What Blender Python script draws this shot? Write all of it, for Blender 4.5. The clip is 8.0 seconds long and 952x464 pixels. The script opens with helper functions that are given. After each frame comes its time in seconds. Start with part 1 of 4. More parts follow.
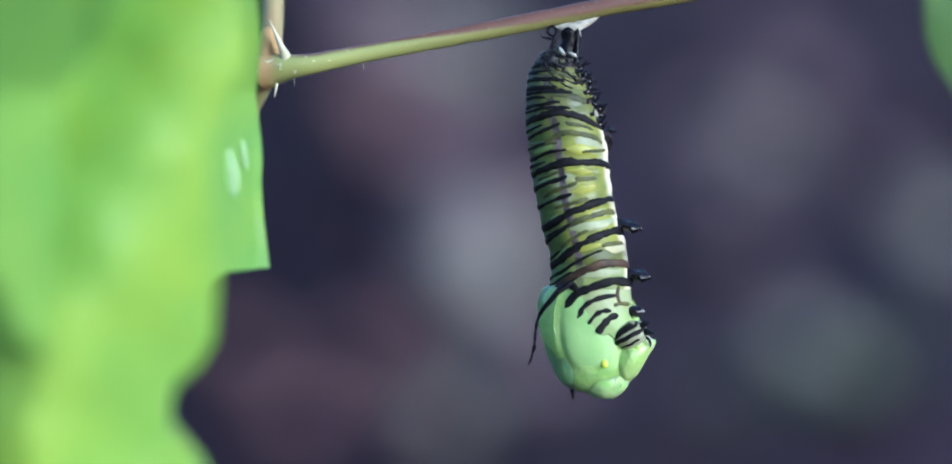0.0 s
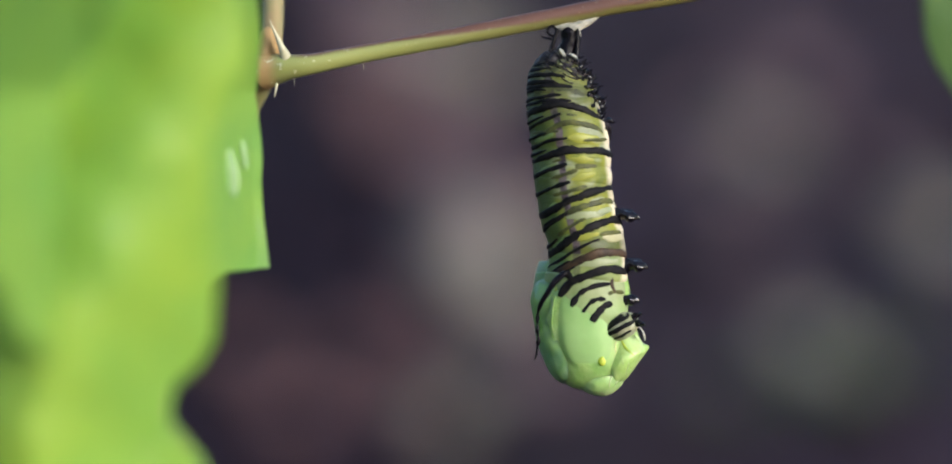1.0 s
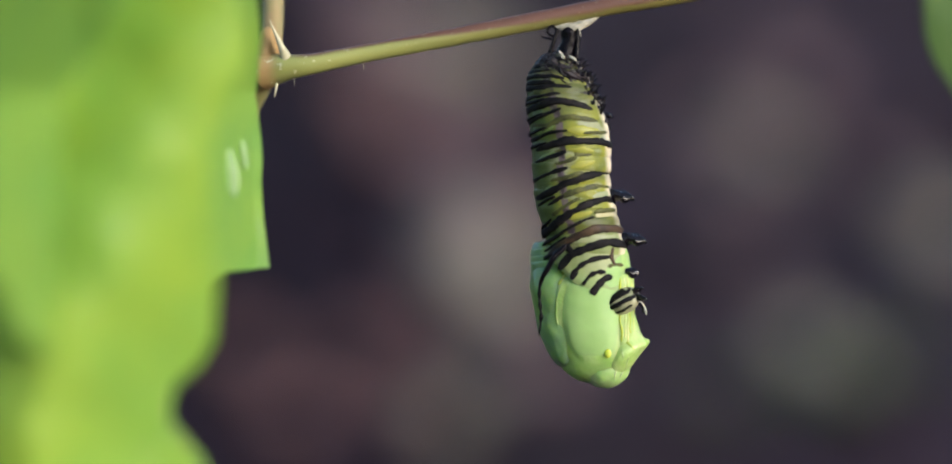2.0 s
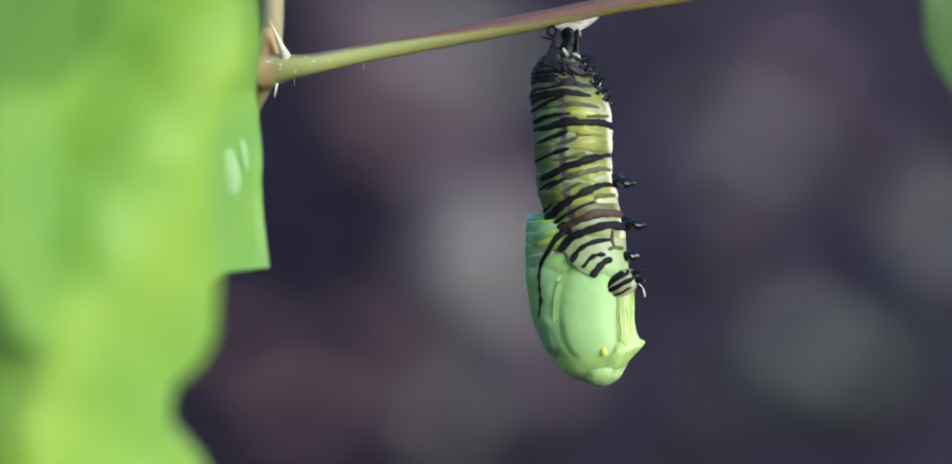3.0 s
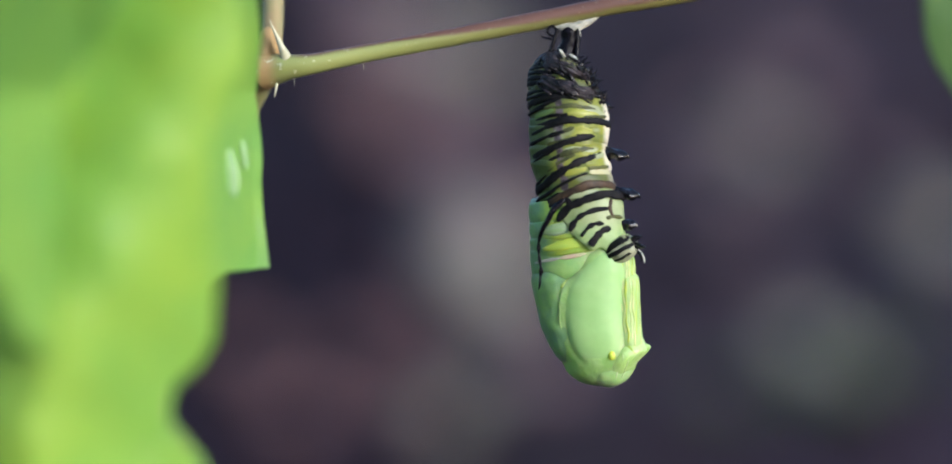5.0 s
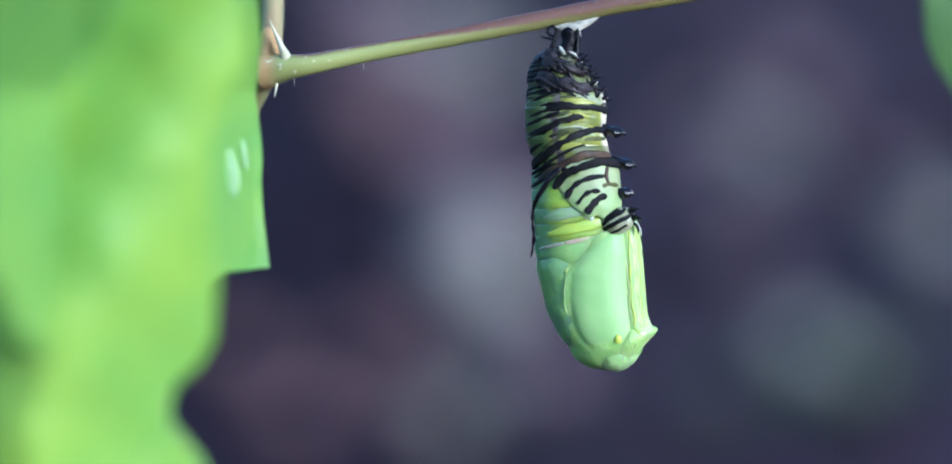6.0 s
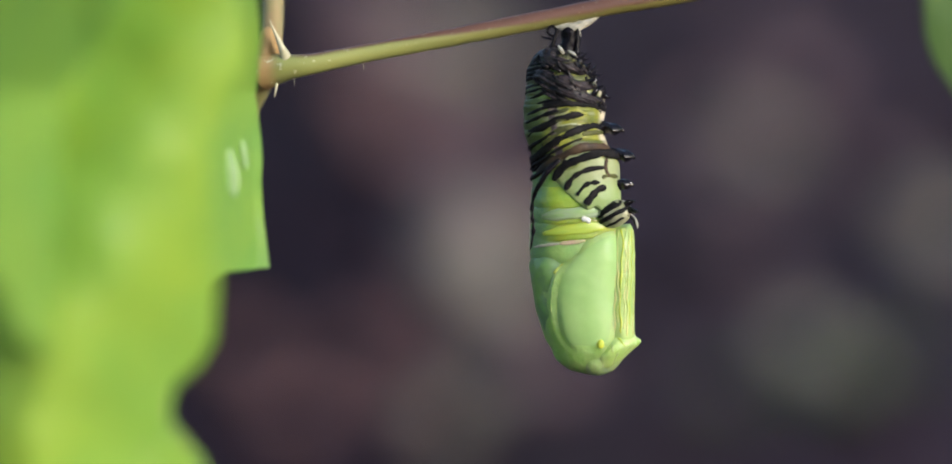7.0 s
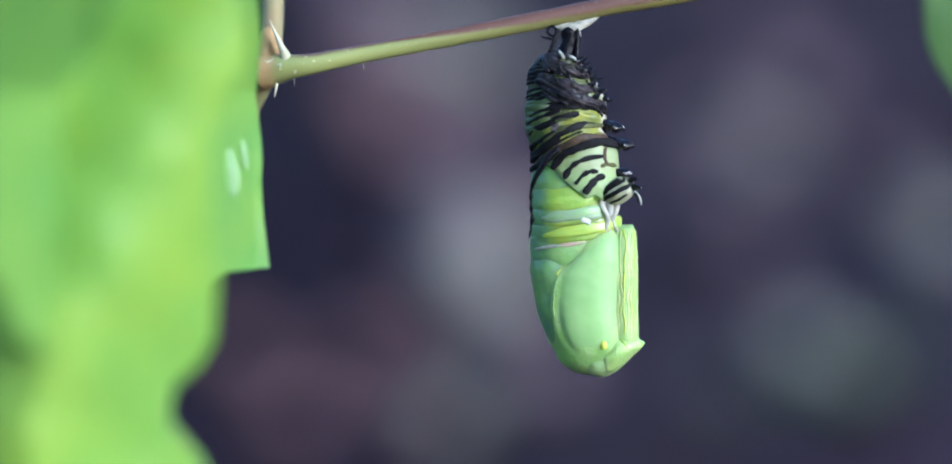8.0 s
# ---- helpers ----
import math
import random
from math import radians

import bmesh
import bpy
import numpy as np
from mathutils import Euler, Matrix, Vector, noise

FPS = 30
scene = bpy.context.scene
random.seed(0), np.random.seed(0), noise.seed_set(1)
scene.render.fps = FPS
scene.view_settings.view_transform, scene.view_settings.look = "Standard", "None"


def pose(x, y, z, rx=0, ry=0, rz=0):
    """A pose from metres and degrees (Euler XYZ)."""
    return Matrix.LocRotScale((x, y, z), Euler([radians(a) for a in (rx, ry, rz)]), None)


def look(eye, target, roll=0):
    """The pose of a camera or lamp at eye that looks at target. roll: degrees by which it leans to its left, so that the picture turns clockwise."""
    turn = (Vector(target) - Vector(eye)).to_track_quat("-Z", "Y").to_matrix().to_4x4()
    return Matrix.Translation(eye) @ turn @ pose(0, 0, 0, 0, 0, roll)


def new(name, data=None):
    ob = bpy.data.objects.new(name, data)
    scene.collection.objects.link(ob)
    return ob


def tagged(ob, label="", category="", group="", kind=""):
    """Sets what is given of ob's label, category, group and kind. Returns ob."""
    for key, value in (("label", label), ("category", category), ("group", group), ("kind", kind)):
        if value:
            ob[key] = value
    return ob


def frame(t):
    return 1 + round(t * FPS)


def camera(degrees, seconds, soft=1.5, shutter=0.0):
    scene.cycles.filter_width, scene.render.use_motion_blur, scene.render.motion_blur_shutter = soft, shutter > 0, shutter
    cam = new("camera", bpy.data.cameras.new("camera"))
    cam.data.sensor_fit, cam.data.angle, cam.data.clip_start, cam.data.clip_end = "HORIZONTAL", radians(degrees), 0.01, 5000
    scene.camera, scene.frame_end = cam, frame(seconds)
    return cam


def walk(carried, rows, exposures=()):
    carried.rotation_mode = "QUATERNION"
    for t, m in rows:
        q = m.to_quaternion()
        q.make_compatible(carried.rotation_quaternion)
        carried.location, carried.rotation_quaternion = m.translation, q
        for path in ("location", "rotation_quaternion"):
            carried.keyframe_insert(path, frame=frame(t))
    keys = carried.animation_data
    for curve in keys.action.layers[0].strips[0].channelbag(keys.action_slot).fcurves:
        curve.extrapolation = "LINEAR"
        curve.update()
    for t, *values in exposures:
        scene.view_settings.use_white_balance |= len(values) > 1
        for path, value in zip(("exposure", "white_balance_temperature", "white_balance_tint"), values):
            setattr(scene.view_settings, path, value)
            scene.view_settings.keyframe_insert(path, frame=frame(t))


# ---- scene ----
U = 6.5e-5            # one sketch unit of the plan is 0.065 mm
DIST = 0.240          # lens to the hanging animal


def at(x, z, y=0.0):
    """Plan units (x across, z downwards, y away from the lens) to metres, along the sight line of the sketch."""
    k = U * (DIST + y * U) / DIST
    return Vector(((x - 784) * k, y * U, (382 - z) * k))


FIELD = 2 * math.degrees(math.atan(784 * U / DIST))
cam = camera(FIELD, 8.0, soft=1.8)
cam.data.dof.use_dof = True
cam.data.dof.focus_distance = DIST - 0.0022
cam.data.dof.aperture_fstop = 5.2
EYE = pose(0, -DIST, 0, 90, 0, 0)
# a bluish veil of stray light comes and goes
VEIL = [(0.0, 1.0), (0.2, 0.45), (0.5, 0.12), (0.9, 0.2), (1.2, 0.1), (1.5, 0.0), (2.8, 0.1), (3.0, 0.6), (3.2, 0.9), (3.5, 0.5), (4.0, 0.5), (4.2, 0.4), (4.4, 0.0), (4.5, 0.22), (4.7, 0.35),
        (5.8, 1.1), (6.0, 1.15), (6.2, 0.15), (6.4, 0.0), (6.6, 0.0), (6.8, 0.25), (7.0, 0.0), (7.2, 0.0), (7.5, 0.65), (7.8, 1.0), (8.0, 1.0)]
walk(cam, [(0.0, EYE), (8.0, EYE)], exposures=[(t, 0.82 + 0.32 * v, 6140 - 1360 * v, 10 - 2 * v) for t, v in VEIL])

# ---- light ----
SUN_WAY = Vector((0.72, -0.65, 0.25)).normalized()
world = bpy.data.worlds.new("sky")
scene.world = world
world.use_nodes = True
wn = world.node_tree
sky = wn.nodes.new("ShaderNodeTexSky")
sky.sky_type = "NISHITA"
sky.sun_disc = False
sky.sun_elevation = math.asin(SUN_WAY.z)
sky.sun_rotation = math.atan2(SUN_WAY.x, SUN_WAY.y)
wn.links.new(sky.outputs[0], wn.nodes["Background"].inputs[0])
wn.nodes["Background"].inputs[1].default_value = 0.15
sun = new("sun", bpy.data.lights.new("sun", "SUN"))
sun.data.energy = 1.65
sun.data.angle = radians(9.0)
sun.data.color = (1.0, 0.95, 0.88)
sun.matrix_world = look(SUN_WAY * 5, (0, 0, 0))


# ---- materials ----
class Nodes:
    """A short hand for a node material."""

    def __init__(self, name):
        self.m = bpy.data.materials.new(name)
        self.m.use_nodes = True
        self.t = self.m.node_tree
        self.bsdf = self.t.nodes["Principled BSDF"]
        self.coord = self.t.nodes.new("ShaderNodeTexCoord").outputs["Object"]

    def put(self, socket, value):
        if isinstance(value, bpy.types.NodeSocket):
            self.t.links.new(value, socket)
        elif isinstance(value, (tuple, list)) and len(value) == 3 and socket.type == "RGBA":
            socket.default_value = (*value, 1)
        else:
            socket.default_value = value

    def noise(self, scale, detail=3.0, rough=0.55, stretch=(1, 1, 1)):
        n = self.t.nodes.new("ShaderNodeTexNoise")
        n.inputs["Scale"].default_value = scale
        n.inputs["Detail"].default_value = detail
        n.inputs["Roughness"].default_value = rough
        mp = self.t.nodes.new("ShaderNodeMapping")
        mp.inputs["Scale"].default_value = stretch
        self.t.links.new(self.coord, mp.inputs["Vector"])
        self.t.links.new(mp.outputs[0], n.inputs["Vector"])
        return n.outputs[0]

    def math(self, op, a, b=0.0, clamp=False):
        n = self.t.nodes.new("ShaderNodeMath")
        n.operation = op
        n.use_clamp = clamp
        self.put(n.inputs[0], a)
        self.put(n.inputs[1], b)
        return n.outputs[0]

    def ramp(self, v, a, b, lo=0.0, hi=1.0):
        n = self.t.nodes.new("ShaderNodeMapRange")
        n.interpolation_type = "SMOOTHSTEP"
        for i, x in enumerate((v, a, b, lo, hi)):
            self.put(n.inputs[i], x)
        return n.outputs[0]

    def mix(self, f, a, b):
        n = self.t.nodes.new("ShaderNodeMix")
        n.data_type = "RGBA"
        self.put(n.inputs[0], f)
        self.put(n.inputs[6], a)
        self.put(n.inputs[7], b)
        return n.outputs[2]

    def xyz(self):
        n = self.t.nodes.new("ShaderNodeSeparateXYZ")
        self.t.links.new(self.coord, n.inputs[0])
        return n.outputs

    def finish(self, color, rough=0.5, bump=None, depth=0.0001, strength=0.5, **more):
        self.put(self.bsdf.inputs["Base Color"], color)
        self.put(self.bsdf.inputs["Roughness"], rough)
        if bump is not None:
            b = self.t.nodes.new("ShaderNodeBump")
            b.inputs["Distance"].default_value = depth
            b.inputs["Strength"].default_value = strength
            self.put(b.inputs["Height"], bump)
            self.t.links.new(b.outputs[0], self.bsdf.inputs["Normal"])
        for key, value in more.items():
            self.put(self.bsdf.inputs[key.replace("_", " ")], value)
        return self.m


def mottled(name, a, b, scale, rough=0.5, depth=0.0001, strength=0.5, fine=6.0, stretch=(1, 1, 1), **more):
    """Two colours mixed by a coarse and a fine grain, with relief."""
    n = Nodes(name)
    coarse = n.noise(scale, 3, stretch=stretch)
    grain = n.noise(scale * fine, 4, stretch=stretch)
    f = n.math("ADD", n.ramp(coarse, 0.35, 0.65, 0, 0.75), n.ramp(grain, 0.35, 0.7, 0, 0.25))
    height = n.math("ADD", coarse, n.math("MULTIPLY", grain, 0.35))
    return n.finish(n.mix(f, a, b), n.ramp(grain, 0.3, 0.7, rough - 0.08, rough + 0.08), height, depth, strength, **more)


WET = dict(Subsurface_Weight=0.9, Subsurface_Radius=(0.8, 1.0, 0.5), Subsurface_Scale=0.0020, Coat_Weight=0.18, Coat_Roughness=0.2)
THIN = dict(Subsurface_Weight=0.1, Subsurface_Radius=(0.8, 1.0, 0.5), Subsurface_Scale=0.0004, Coat_Weight=0.05, Coat_Roughness=0.3)
PUPA = mottled("pupa_skin", (0.27, 0.46, 0.11), (0.40, 0.58, 0.20), 330, 0.5, 0.0003, 0.5, **WET)
WING = mottled("wing_case_skin", (0.265, 0.445, 0.137), (0.322, 0.492, 0.172), 230, 0.55, 0.0002, 0.10, **THIN)
DORSAL = mottled("dorsal_skin", (0.150, 0.27, 0.135), (0.25, 0.41, 0.09), 200, 0.4, 0.0003, 0.5, **WET)
LILAC = mottled("pale_skin", (0.30, 0.36, 0.25), (0.24, 0.40, 0.13), 500, 0.4, 0.0002, 0.5, stretch=(0.4, 0.4, 2), **THIN)
CREAM = mottled("cream_ridge", (0.36, 0.48, 0.11), (0.58, 0.57, 0.24), 420, 0.35, 0.0001, 0.4, **THIN)
SPOT = mottled("yellow_spot", (0.62, 0.66, 0.05), (0.52, 0.60, 0.06), 1500, 0.35, **THIN)
BLACK = mottled("black_cuticle", (0.002, 0.0016, 0.003), (0.008, 0.006, 0.010), 1500, 0.28, 0.0002, 0.6, Specular_IOR_Level=0.12)
SILK = mottled("silk", (0.50, 0.46, 0.38), (0.33, 0.31, 0.24), 2500, 0.6, 0.0002, 0.8)


def old_skin(name, dull, bright, white, back, line_weight=0.95, coat=0.05):
    """Yellow-green skin with pale patches, a lilac side line, cream towards the belly."""
    n = Nodes(name)
    place = n.t.nodes.new("ShaderNodeAttribute")
    place.attribute_name = "rest"
    n.coord = place.outputs["Vector"]
    x, y, z = n.xyz()
    slow = n.noise(260, 2)
    quick = n.noise(1100, 3)
    patch = n.noise(240, 2, stretch=(0.8, 0.8, 1.6))
    wob = n.math("MULTIPLY", n.math("SUBTRACT", slow, 0.5), 8 * U)
    front = n.ramp(y, -10 * U, -22 * U)
    line = n.math("MULTIPLY", n.ramp(n.math("ABSOLUTE", n.math("ADD", x, n.math("ADD", 19 * U, wob))), 4 * U, 7.5 * U, 1, 0), front)
    pale = n.mix(n.ramp(slow, 0.36, 0.6), dull, bright)
    pale = n.mix(n.ramp(patch, 0.53, 0.62), pale, white)
    # Cream belly edge, its colour painted brighter for the sunlit rim.
    pale = n.mix(n.ramp(n.math("ADD", x, wob), 50 * U, 60 * U), pale, (0.70, 0.62, 0.46))
    smudge = n.noise(170, 3, stretch=(0.35, 0.35, 1.5))
    pale = n.mix(n.ramp(smudge, 0.50, 0.66, 0, 0.75), pale, (0.060, 0.070, 0.022))
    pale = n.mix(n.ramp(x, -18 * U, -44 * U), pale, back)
    pale = n.mix(n.math("MULTIPLY", line, line_weight), pale, n.mix(n.ramp(quick, 0.4, 0.6), (0.036, 0.023, 0.040), (0.12, 0.085, 0.115)))
    pale = n.mix(n.ramp(quick, 0.55, 0.75, 0, 0.3), pale, (0.16, 0.19, 0.05))
    # Darker and duller towards the top end, in uneven blotches.
    top_dark = n.math("MULTIPLY", n.ramp(z, -240 * U, -140 * U), n.ramp(smudge, 0.30, 0.56, 0.45, 0.92))
    pale = n.mix(top_dark, pale, (0.052, 0.054, 0.030))
    return n.finish(pale, n.ramp(quick, 0.3, 0.7, 0.40, 0.55), n.math("ADD", n.math("ADD", slow, n.math("MULTIPLY", quick, 0.4)), n.noise(420, 3, stretch=(0.45, 0.45, 2.4))), 0.0004, 0.6,
                    Subsurface_Weight=0.2, Subsurface_Radius=(1.0, 0.9, 0.4), Subsurface_Scale=0.0006, Coat_Weight=coat, Coat_Roughness=0.3, Specular_IOR_Level=0.2 + coat)


def wrinkled_skin(name, fold, pit, rest):
    n = Nodes(name)
    w = n.noise(240, 4, 0.6, (1.0, 1.0, 2.2))
    g = n.noise(1600, 3)
    folds = n.math("ABSOLUTE", n.math("SUBTRACT", w, 0.5))
    color = n.mix(n.ramp(folds, 0.02, 0.10), fold, pit)
    color = n.mix(n.ramp(w, 0.58, 0.68), color, rest)
    return n.finish(color, n.ramp(g, 0.3, 0.7, 0.3, 0.55), n.math("ADD", w, n.math("MULTIPLY", g, 0.2)), 0.0006, 0.8, Specular_IOR_Level=0.25)


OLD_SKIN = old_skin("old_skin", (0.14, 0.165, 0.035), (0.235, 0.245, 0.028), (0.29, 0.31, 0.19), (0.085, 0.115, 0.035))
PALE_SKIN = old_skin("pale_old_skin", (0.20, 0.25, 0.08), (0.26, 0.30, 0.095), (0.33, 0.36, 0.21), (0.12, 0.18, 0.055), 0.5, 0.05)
INK = mottled("black_stripe", (0.003, 0.003, 0.004), (0.014, 0.012, 0.013), 900, 0.6, 0.0002, 0.5, Specular_IOR_Level=0.12)
OLIVE = mottled("olive_stripe", (0.036, 0.040, 0.018), (0.105, 0.108, 0.030), 500, 0.5, 0.0002, 0.5, Specular_IOR_Level=0.2)
RUST = mottled("brown_stripe", (0.018, 0.012, 0.010), (0.075, 0.045, 0.026), 450, 0.5, 0.0002, 0.5, Specular_IOR_Level=0.2)


def graded(name, near, far, axis, a, b, scale, rough, inner=WET):
    """Pupa skin whose colour changes along one of its own axes."""
    n = Nodes(name)
    coarse, grain = n.noise(scale, 3), n.noise(scale * 6, 4)
    f = n.math("ADD", n.ramp(coarse, 0.35, 0.65, 0, 0.75), n.ramp(grain, 0.35, 0.7, 0, 0.25))
    t = n.ramp(n.math("ADD", n.xyz()[axis], n.math("MULTIPLY", n.math("SUBTRACT", coarse, 0.5), 30 * U)), a, b)
    color = n.mix(t, n.mix(f, *near), n.mix(f, *far))
    return n.finish(color, n.ramp(grain, 0.3, 0.7, rough - 0.08, rough + 0.08), n.math("ADD", coarse, n.math("MULTIPLY", grain, 0.35)), 0.0003, 0.5, **inner)


PUPA_COLORS = ((0.28, 0.47, 0.12), (0.41, 0.59, 0.22))
DORSAL_COLORS = ((0.145, 0.28, 0.12), (0.25, 0.41, 0.10))
# Whitish lower end, with bounced light and a wet glint painted in.
TIP = graded("pupa_head_skin", PUPA_COLORS, ((0.40, 0.58, 0.22), (0.52, 0.67, 0.36)), 2, -24 * U, -54 * U, 300, 0.45)
LIME = graded("lime_skin", ((0.28, 0.44, 0.06), (0.38, 0.49, 0.06)), DORSAL_COLORS, 0, -30 * U, -58 * U, 380, 0.45)
RIM = mottled("rim_skin", (0.26, 0.43, 0.13), (0.36, 0.49, 0.17), 260, 0.2, 0.0002, 0.4, Subsurface_Weight=0.1, Subsurface_Radius=(0.8, 1.0, 0.5), Subsurface_Scale=0.0004, Coat_Weight=0.5, Coat_Roughness=0.12)
CORNER = mottled("corner_skin", (0.35, 0.52, 0.13), (0.46, 0.60, 0.23), 420, 0.35, 0.0003, 0.5, **THIN)
FRAY = mottled("frayed_skin", (0.002, 0.0016, 0.003), (0.036, 0.027, 0.030), 650, 0.34, 0.0002, 0.5, Specular_IOR_Level=0.25)
LEG = mottled("leg_cuticle", (0.002, 0.0016, 0.003), (0.008, 0.006, 0.010), 900, 0.22, 0.0002, 0.5, Specular_IOR_Level=0.4)
HEAD = mottled("head_capsule", (0.40, 0.40, 0.27), (0.22, 0.23, 0.11), 600, 0.4, 0.0002, 0.5, **THIN)
PALE = mottled("pale_face", (0.42, 0.54, 0.22), (0.54, 0.60, 0.34), 500, 0.34, 0.0003, 0.5, **THIN)
YELLOW = mottled("yellow_band", (0.46, 0.50, 0.03), (0.34, 0.47, 0.07), 300, 0.38, 0.0002, 0.5, stretch=(0.4, 0.4, 2), **THIN)
PINK = mottled("pink_patch", (0.46, 0.32, 0.24), (0.42, 0.44, 0.24), 700, 0.4, 0.0002, 0.5, **THIN)
SHED = mottled("shed_white", (0.48, 0.45, 0.38), (0.34, 0.33, 0.26), 1500, 0.3, 0.0002, 0.6, **THIN)
CHEST_SKIN = graded("chest_skin", ((0.22, 0.32, 0.10), (0.32, 0.40, 0.17)), ((0.17, 0.24, 0.06), (0.32, 0.36, 0.18)), 2, -18 * U, 14 * U, 170, 0.5, THIN)
WRINKLED = wrinkled_skin("wrinkled_skin", (0.034, 0.026, 0.030), (0.003, 0.0022, 0.004), (0.085, 0.085, 0.04))
CRUMPLED = wrinkled_skin("crumpled_skin", (0.036, 0.029, 0.030), (0.004, 0.0035, 0.005), (0.075, 0.080, 0.035))
WHITE = mottled("glint_white", (0.80, 0.80, 0.78), (0.62, 0.64, 0.64), 2500, 0.25)
CELL_WHITE = mottled("pale_cell", (0.24, 0.27, 0.13), (0.33, 0.35, 0.21), 330, 0.5)
CELL_YELLOW = mottled("yellow_cell", (0.24, 0.25, 0.030), (0.35, 0.345, 0.035), 330, 0.5)
CELL_CREAM = mottled("cream_cell", (0.36, 0.33, 0.16), (0.44, 0.42, 0.26), 330, 0.5)
CELL_GREEN = mottled("green_cell", (0.13, 0.19, 0.05), (0.19, 0.25, 0.07), 330, 0.5)
LIME_MARK = mottled("lime_skin_even", (0.30, 0.45, 0.13), (0.40, 0.53, 0.18), 300, 0.45, 0.0002, 0.4, **THIN)
OLIVE_MARK = mottled("olive_yellow_skin", (0.29, 0.40, 0.055), (0.38, 0.46, 0.075), 300, 0.45, 0.0002, 0.4, **THIN)
SHOULDER = graded("shoulder_skin", ((0.25, 0.44, 0.14), (0.34, 0.50, 0.16)), DORSAL_COLORS, 0, -34 * U, -66 * U, 300, 0.45)


def leaf_skin(name, a, b, scale=90, glow=(0.45, 0.62, 0.04), gloss=0.5):
    n = Nodes(name)
    coarse = n.noise(scale, 3)
    fine = n.noise(scale * 9, 4)
    color = n.mix(n.ramp(coarse, 0.35, 0.65), a, b)
    color = n.mix(n.ramp(fine, 0.5, 0.75, 0, 0.25), color, (b[0] * 1.3, b[1] * 1.2, b[2] * 1.5))
    m = n.finish(color, n.ramp(fine, 0.3, 0.7, 0.42, 0.58), n.math("ADD", coarse, n.math("MULTIPLY", fine, 0.3)), 0.0004, 0.4, Specular_IOR_Level=gloss)
    out = n.t.nodes["Material Output"]
    tr = n.t.nodes.new("ShaderNodeBsdfTranslucent")
    n.put(tr.inputs[0], n.mix(0.5, color, glow))
    mx = n.t.nodes.new("ShaderNodeMixShader")
    mx.inputs[0].default_value = 0.4
    n.t.links.new(n.bsdf.outputs[0], mx.inputs[1])
    n.t.links.new(tr.outputs[0], mx.inputs[2])
    n.t.links.new(mx.outputs[0], out.inputs[0])
    return m


LEAF = leaf_skin("leaf_green", (0.28, 0.50, 0.075), (0.37, 0.56, 0.07))
LEAF_COOL = leaf_skin("leaf_cool_green", (0.22, 0.43, 0.09), (0.29, 0.49, 0.085))
LEAF_DARK = leaf_skin("leaf_deep_green", (0.075, 0.15, 0.045), (0.11, 0.20, 0.055), 90, (0.10, 0.18, 0.03), 0.1)
WEED = leaf_skin("weed_green", (0.05, 0.09, 0.04), (0.08, 0.12, 0.06), 40)


def twig_bark():
    n = Nodes("twig_bark")
    grain = n.noise(500, 4, stretch=(0.15, 1, 1))
    dots = n.noise(1800, 2)
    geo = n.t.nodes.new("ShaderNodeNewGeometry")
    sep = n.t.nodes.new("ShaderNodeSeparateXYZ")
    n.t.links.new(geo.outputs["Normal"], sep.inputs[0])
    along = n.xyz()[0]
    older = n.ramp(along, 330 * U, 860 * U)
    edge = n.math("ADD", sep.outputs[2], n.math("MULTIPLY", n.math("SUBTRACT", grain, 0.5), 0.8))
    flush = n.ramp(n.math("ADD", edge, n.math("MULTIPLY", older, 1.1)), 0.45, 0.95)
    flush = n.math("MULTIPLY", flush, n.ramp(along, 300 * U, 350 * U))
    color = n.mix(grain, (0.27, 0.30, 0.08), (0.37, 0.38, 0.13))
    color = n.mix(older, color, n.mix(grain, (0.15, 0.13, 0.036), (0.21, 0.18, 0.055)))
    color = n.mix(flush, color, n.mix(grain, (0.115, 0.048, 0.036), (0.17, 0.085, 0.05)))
    color = n.mix(n.ramp(along, 306 * U, 278 * U, 0, 0.85), color, n.mix(grain, (0.42, 0.22, 0.09), (0.46, 0.30, 0.13)))
    specks = n.math("MULTIPLY", n.ramp(dots, 0.64, 0.70, 0, 0.7), n.ramp(along, 330 * U, 460 * U, 1, 0.15))
    color = n.mix(specks, color, (0.62, 0.60, 0.40))
    return n.finish(color, 0.45, n.math("ADD", grain, dots), 0.0001, 0.35, Coat_Weight=0.15, Coat_Roughness=0.3)


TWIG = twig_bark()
STEM = mottled("stem_bark", (0.32, 0.21, 0.10), (0.25, 0.25, 0.10), 220, 0.55, 0.0003, 0.5, stretch=(1, 1, 0.2))
NODE_BARK = mottled("node_bark", (0.44, 0.23, 0.09), (0.38, 0.29, 0.12), 260, 0.55, 0.0003, 0.5)
HIGHLIGHT = mottled("leaf_highlight", (0.36, 0.50, 0.27), (0.30, 0.46, 0.20), 500, 0.3, **THIN)
THORN = mottled("thorn", (0.55, 0.52, 0.35), (0.40, 0.35, 0.20), 600, 0.4)


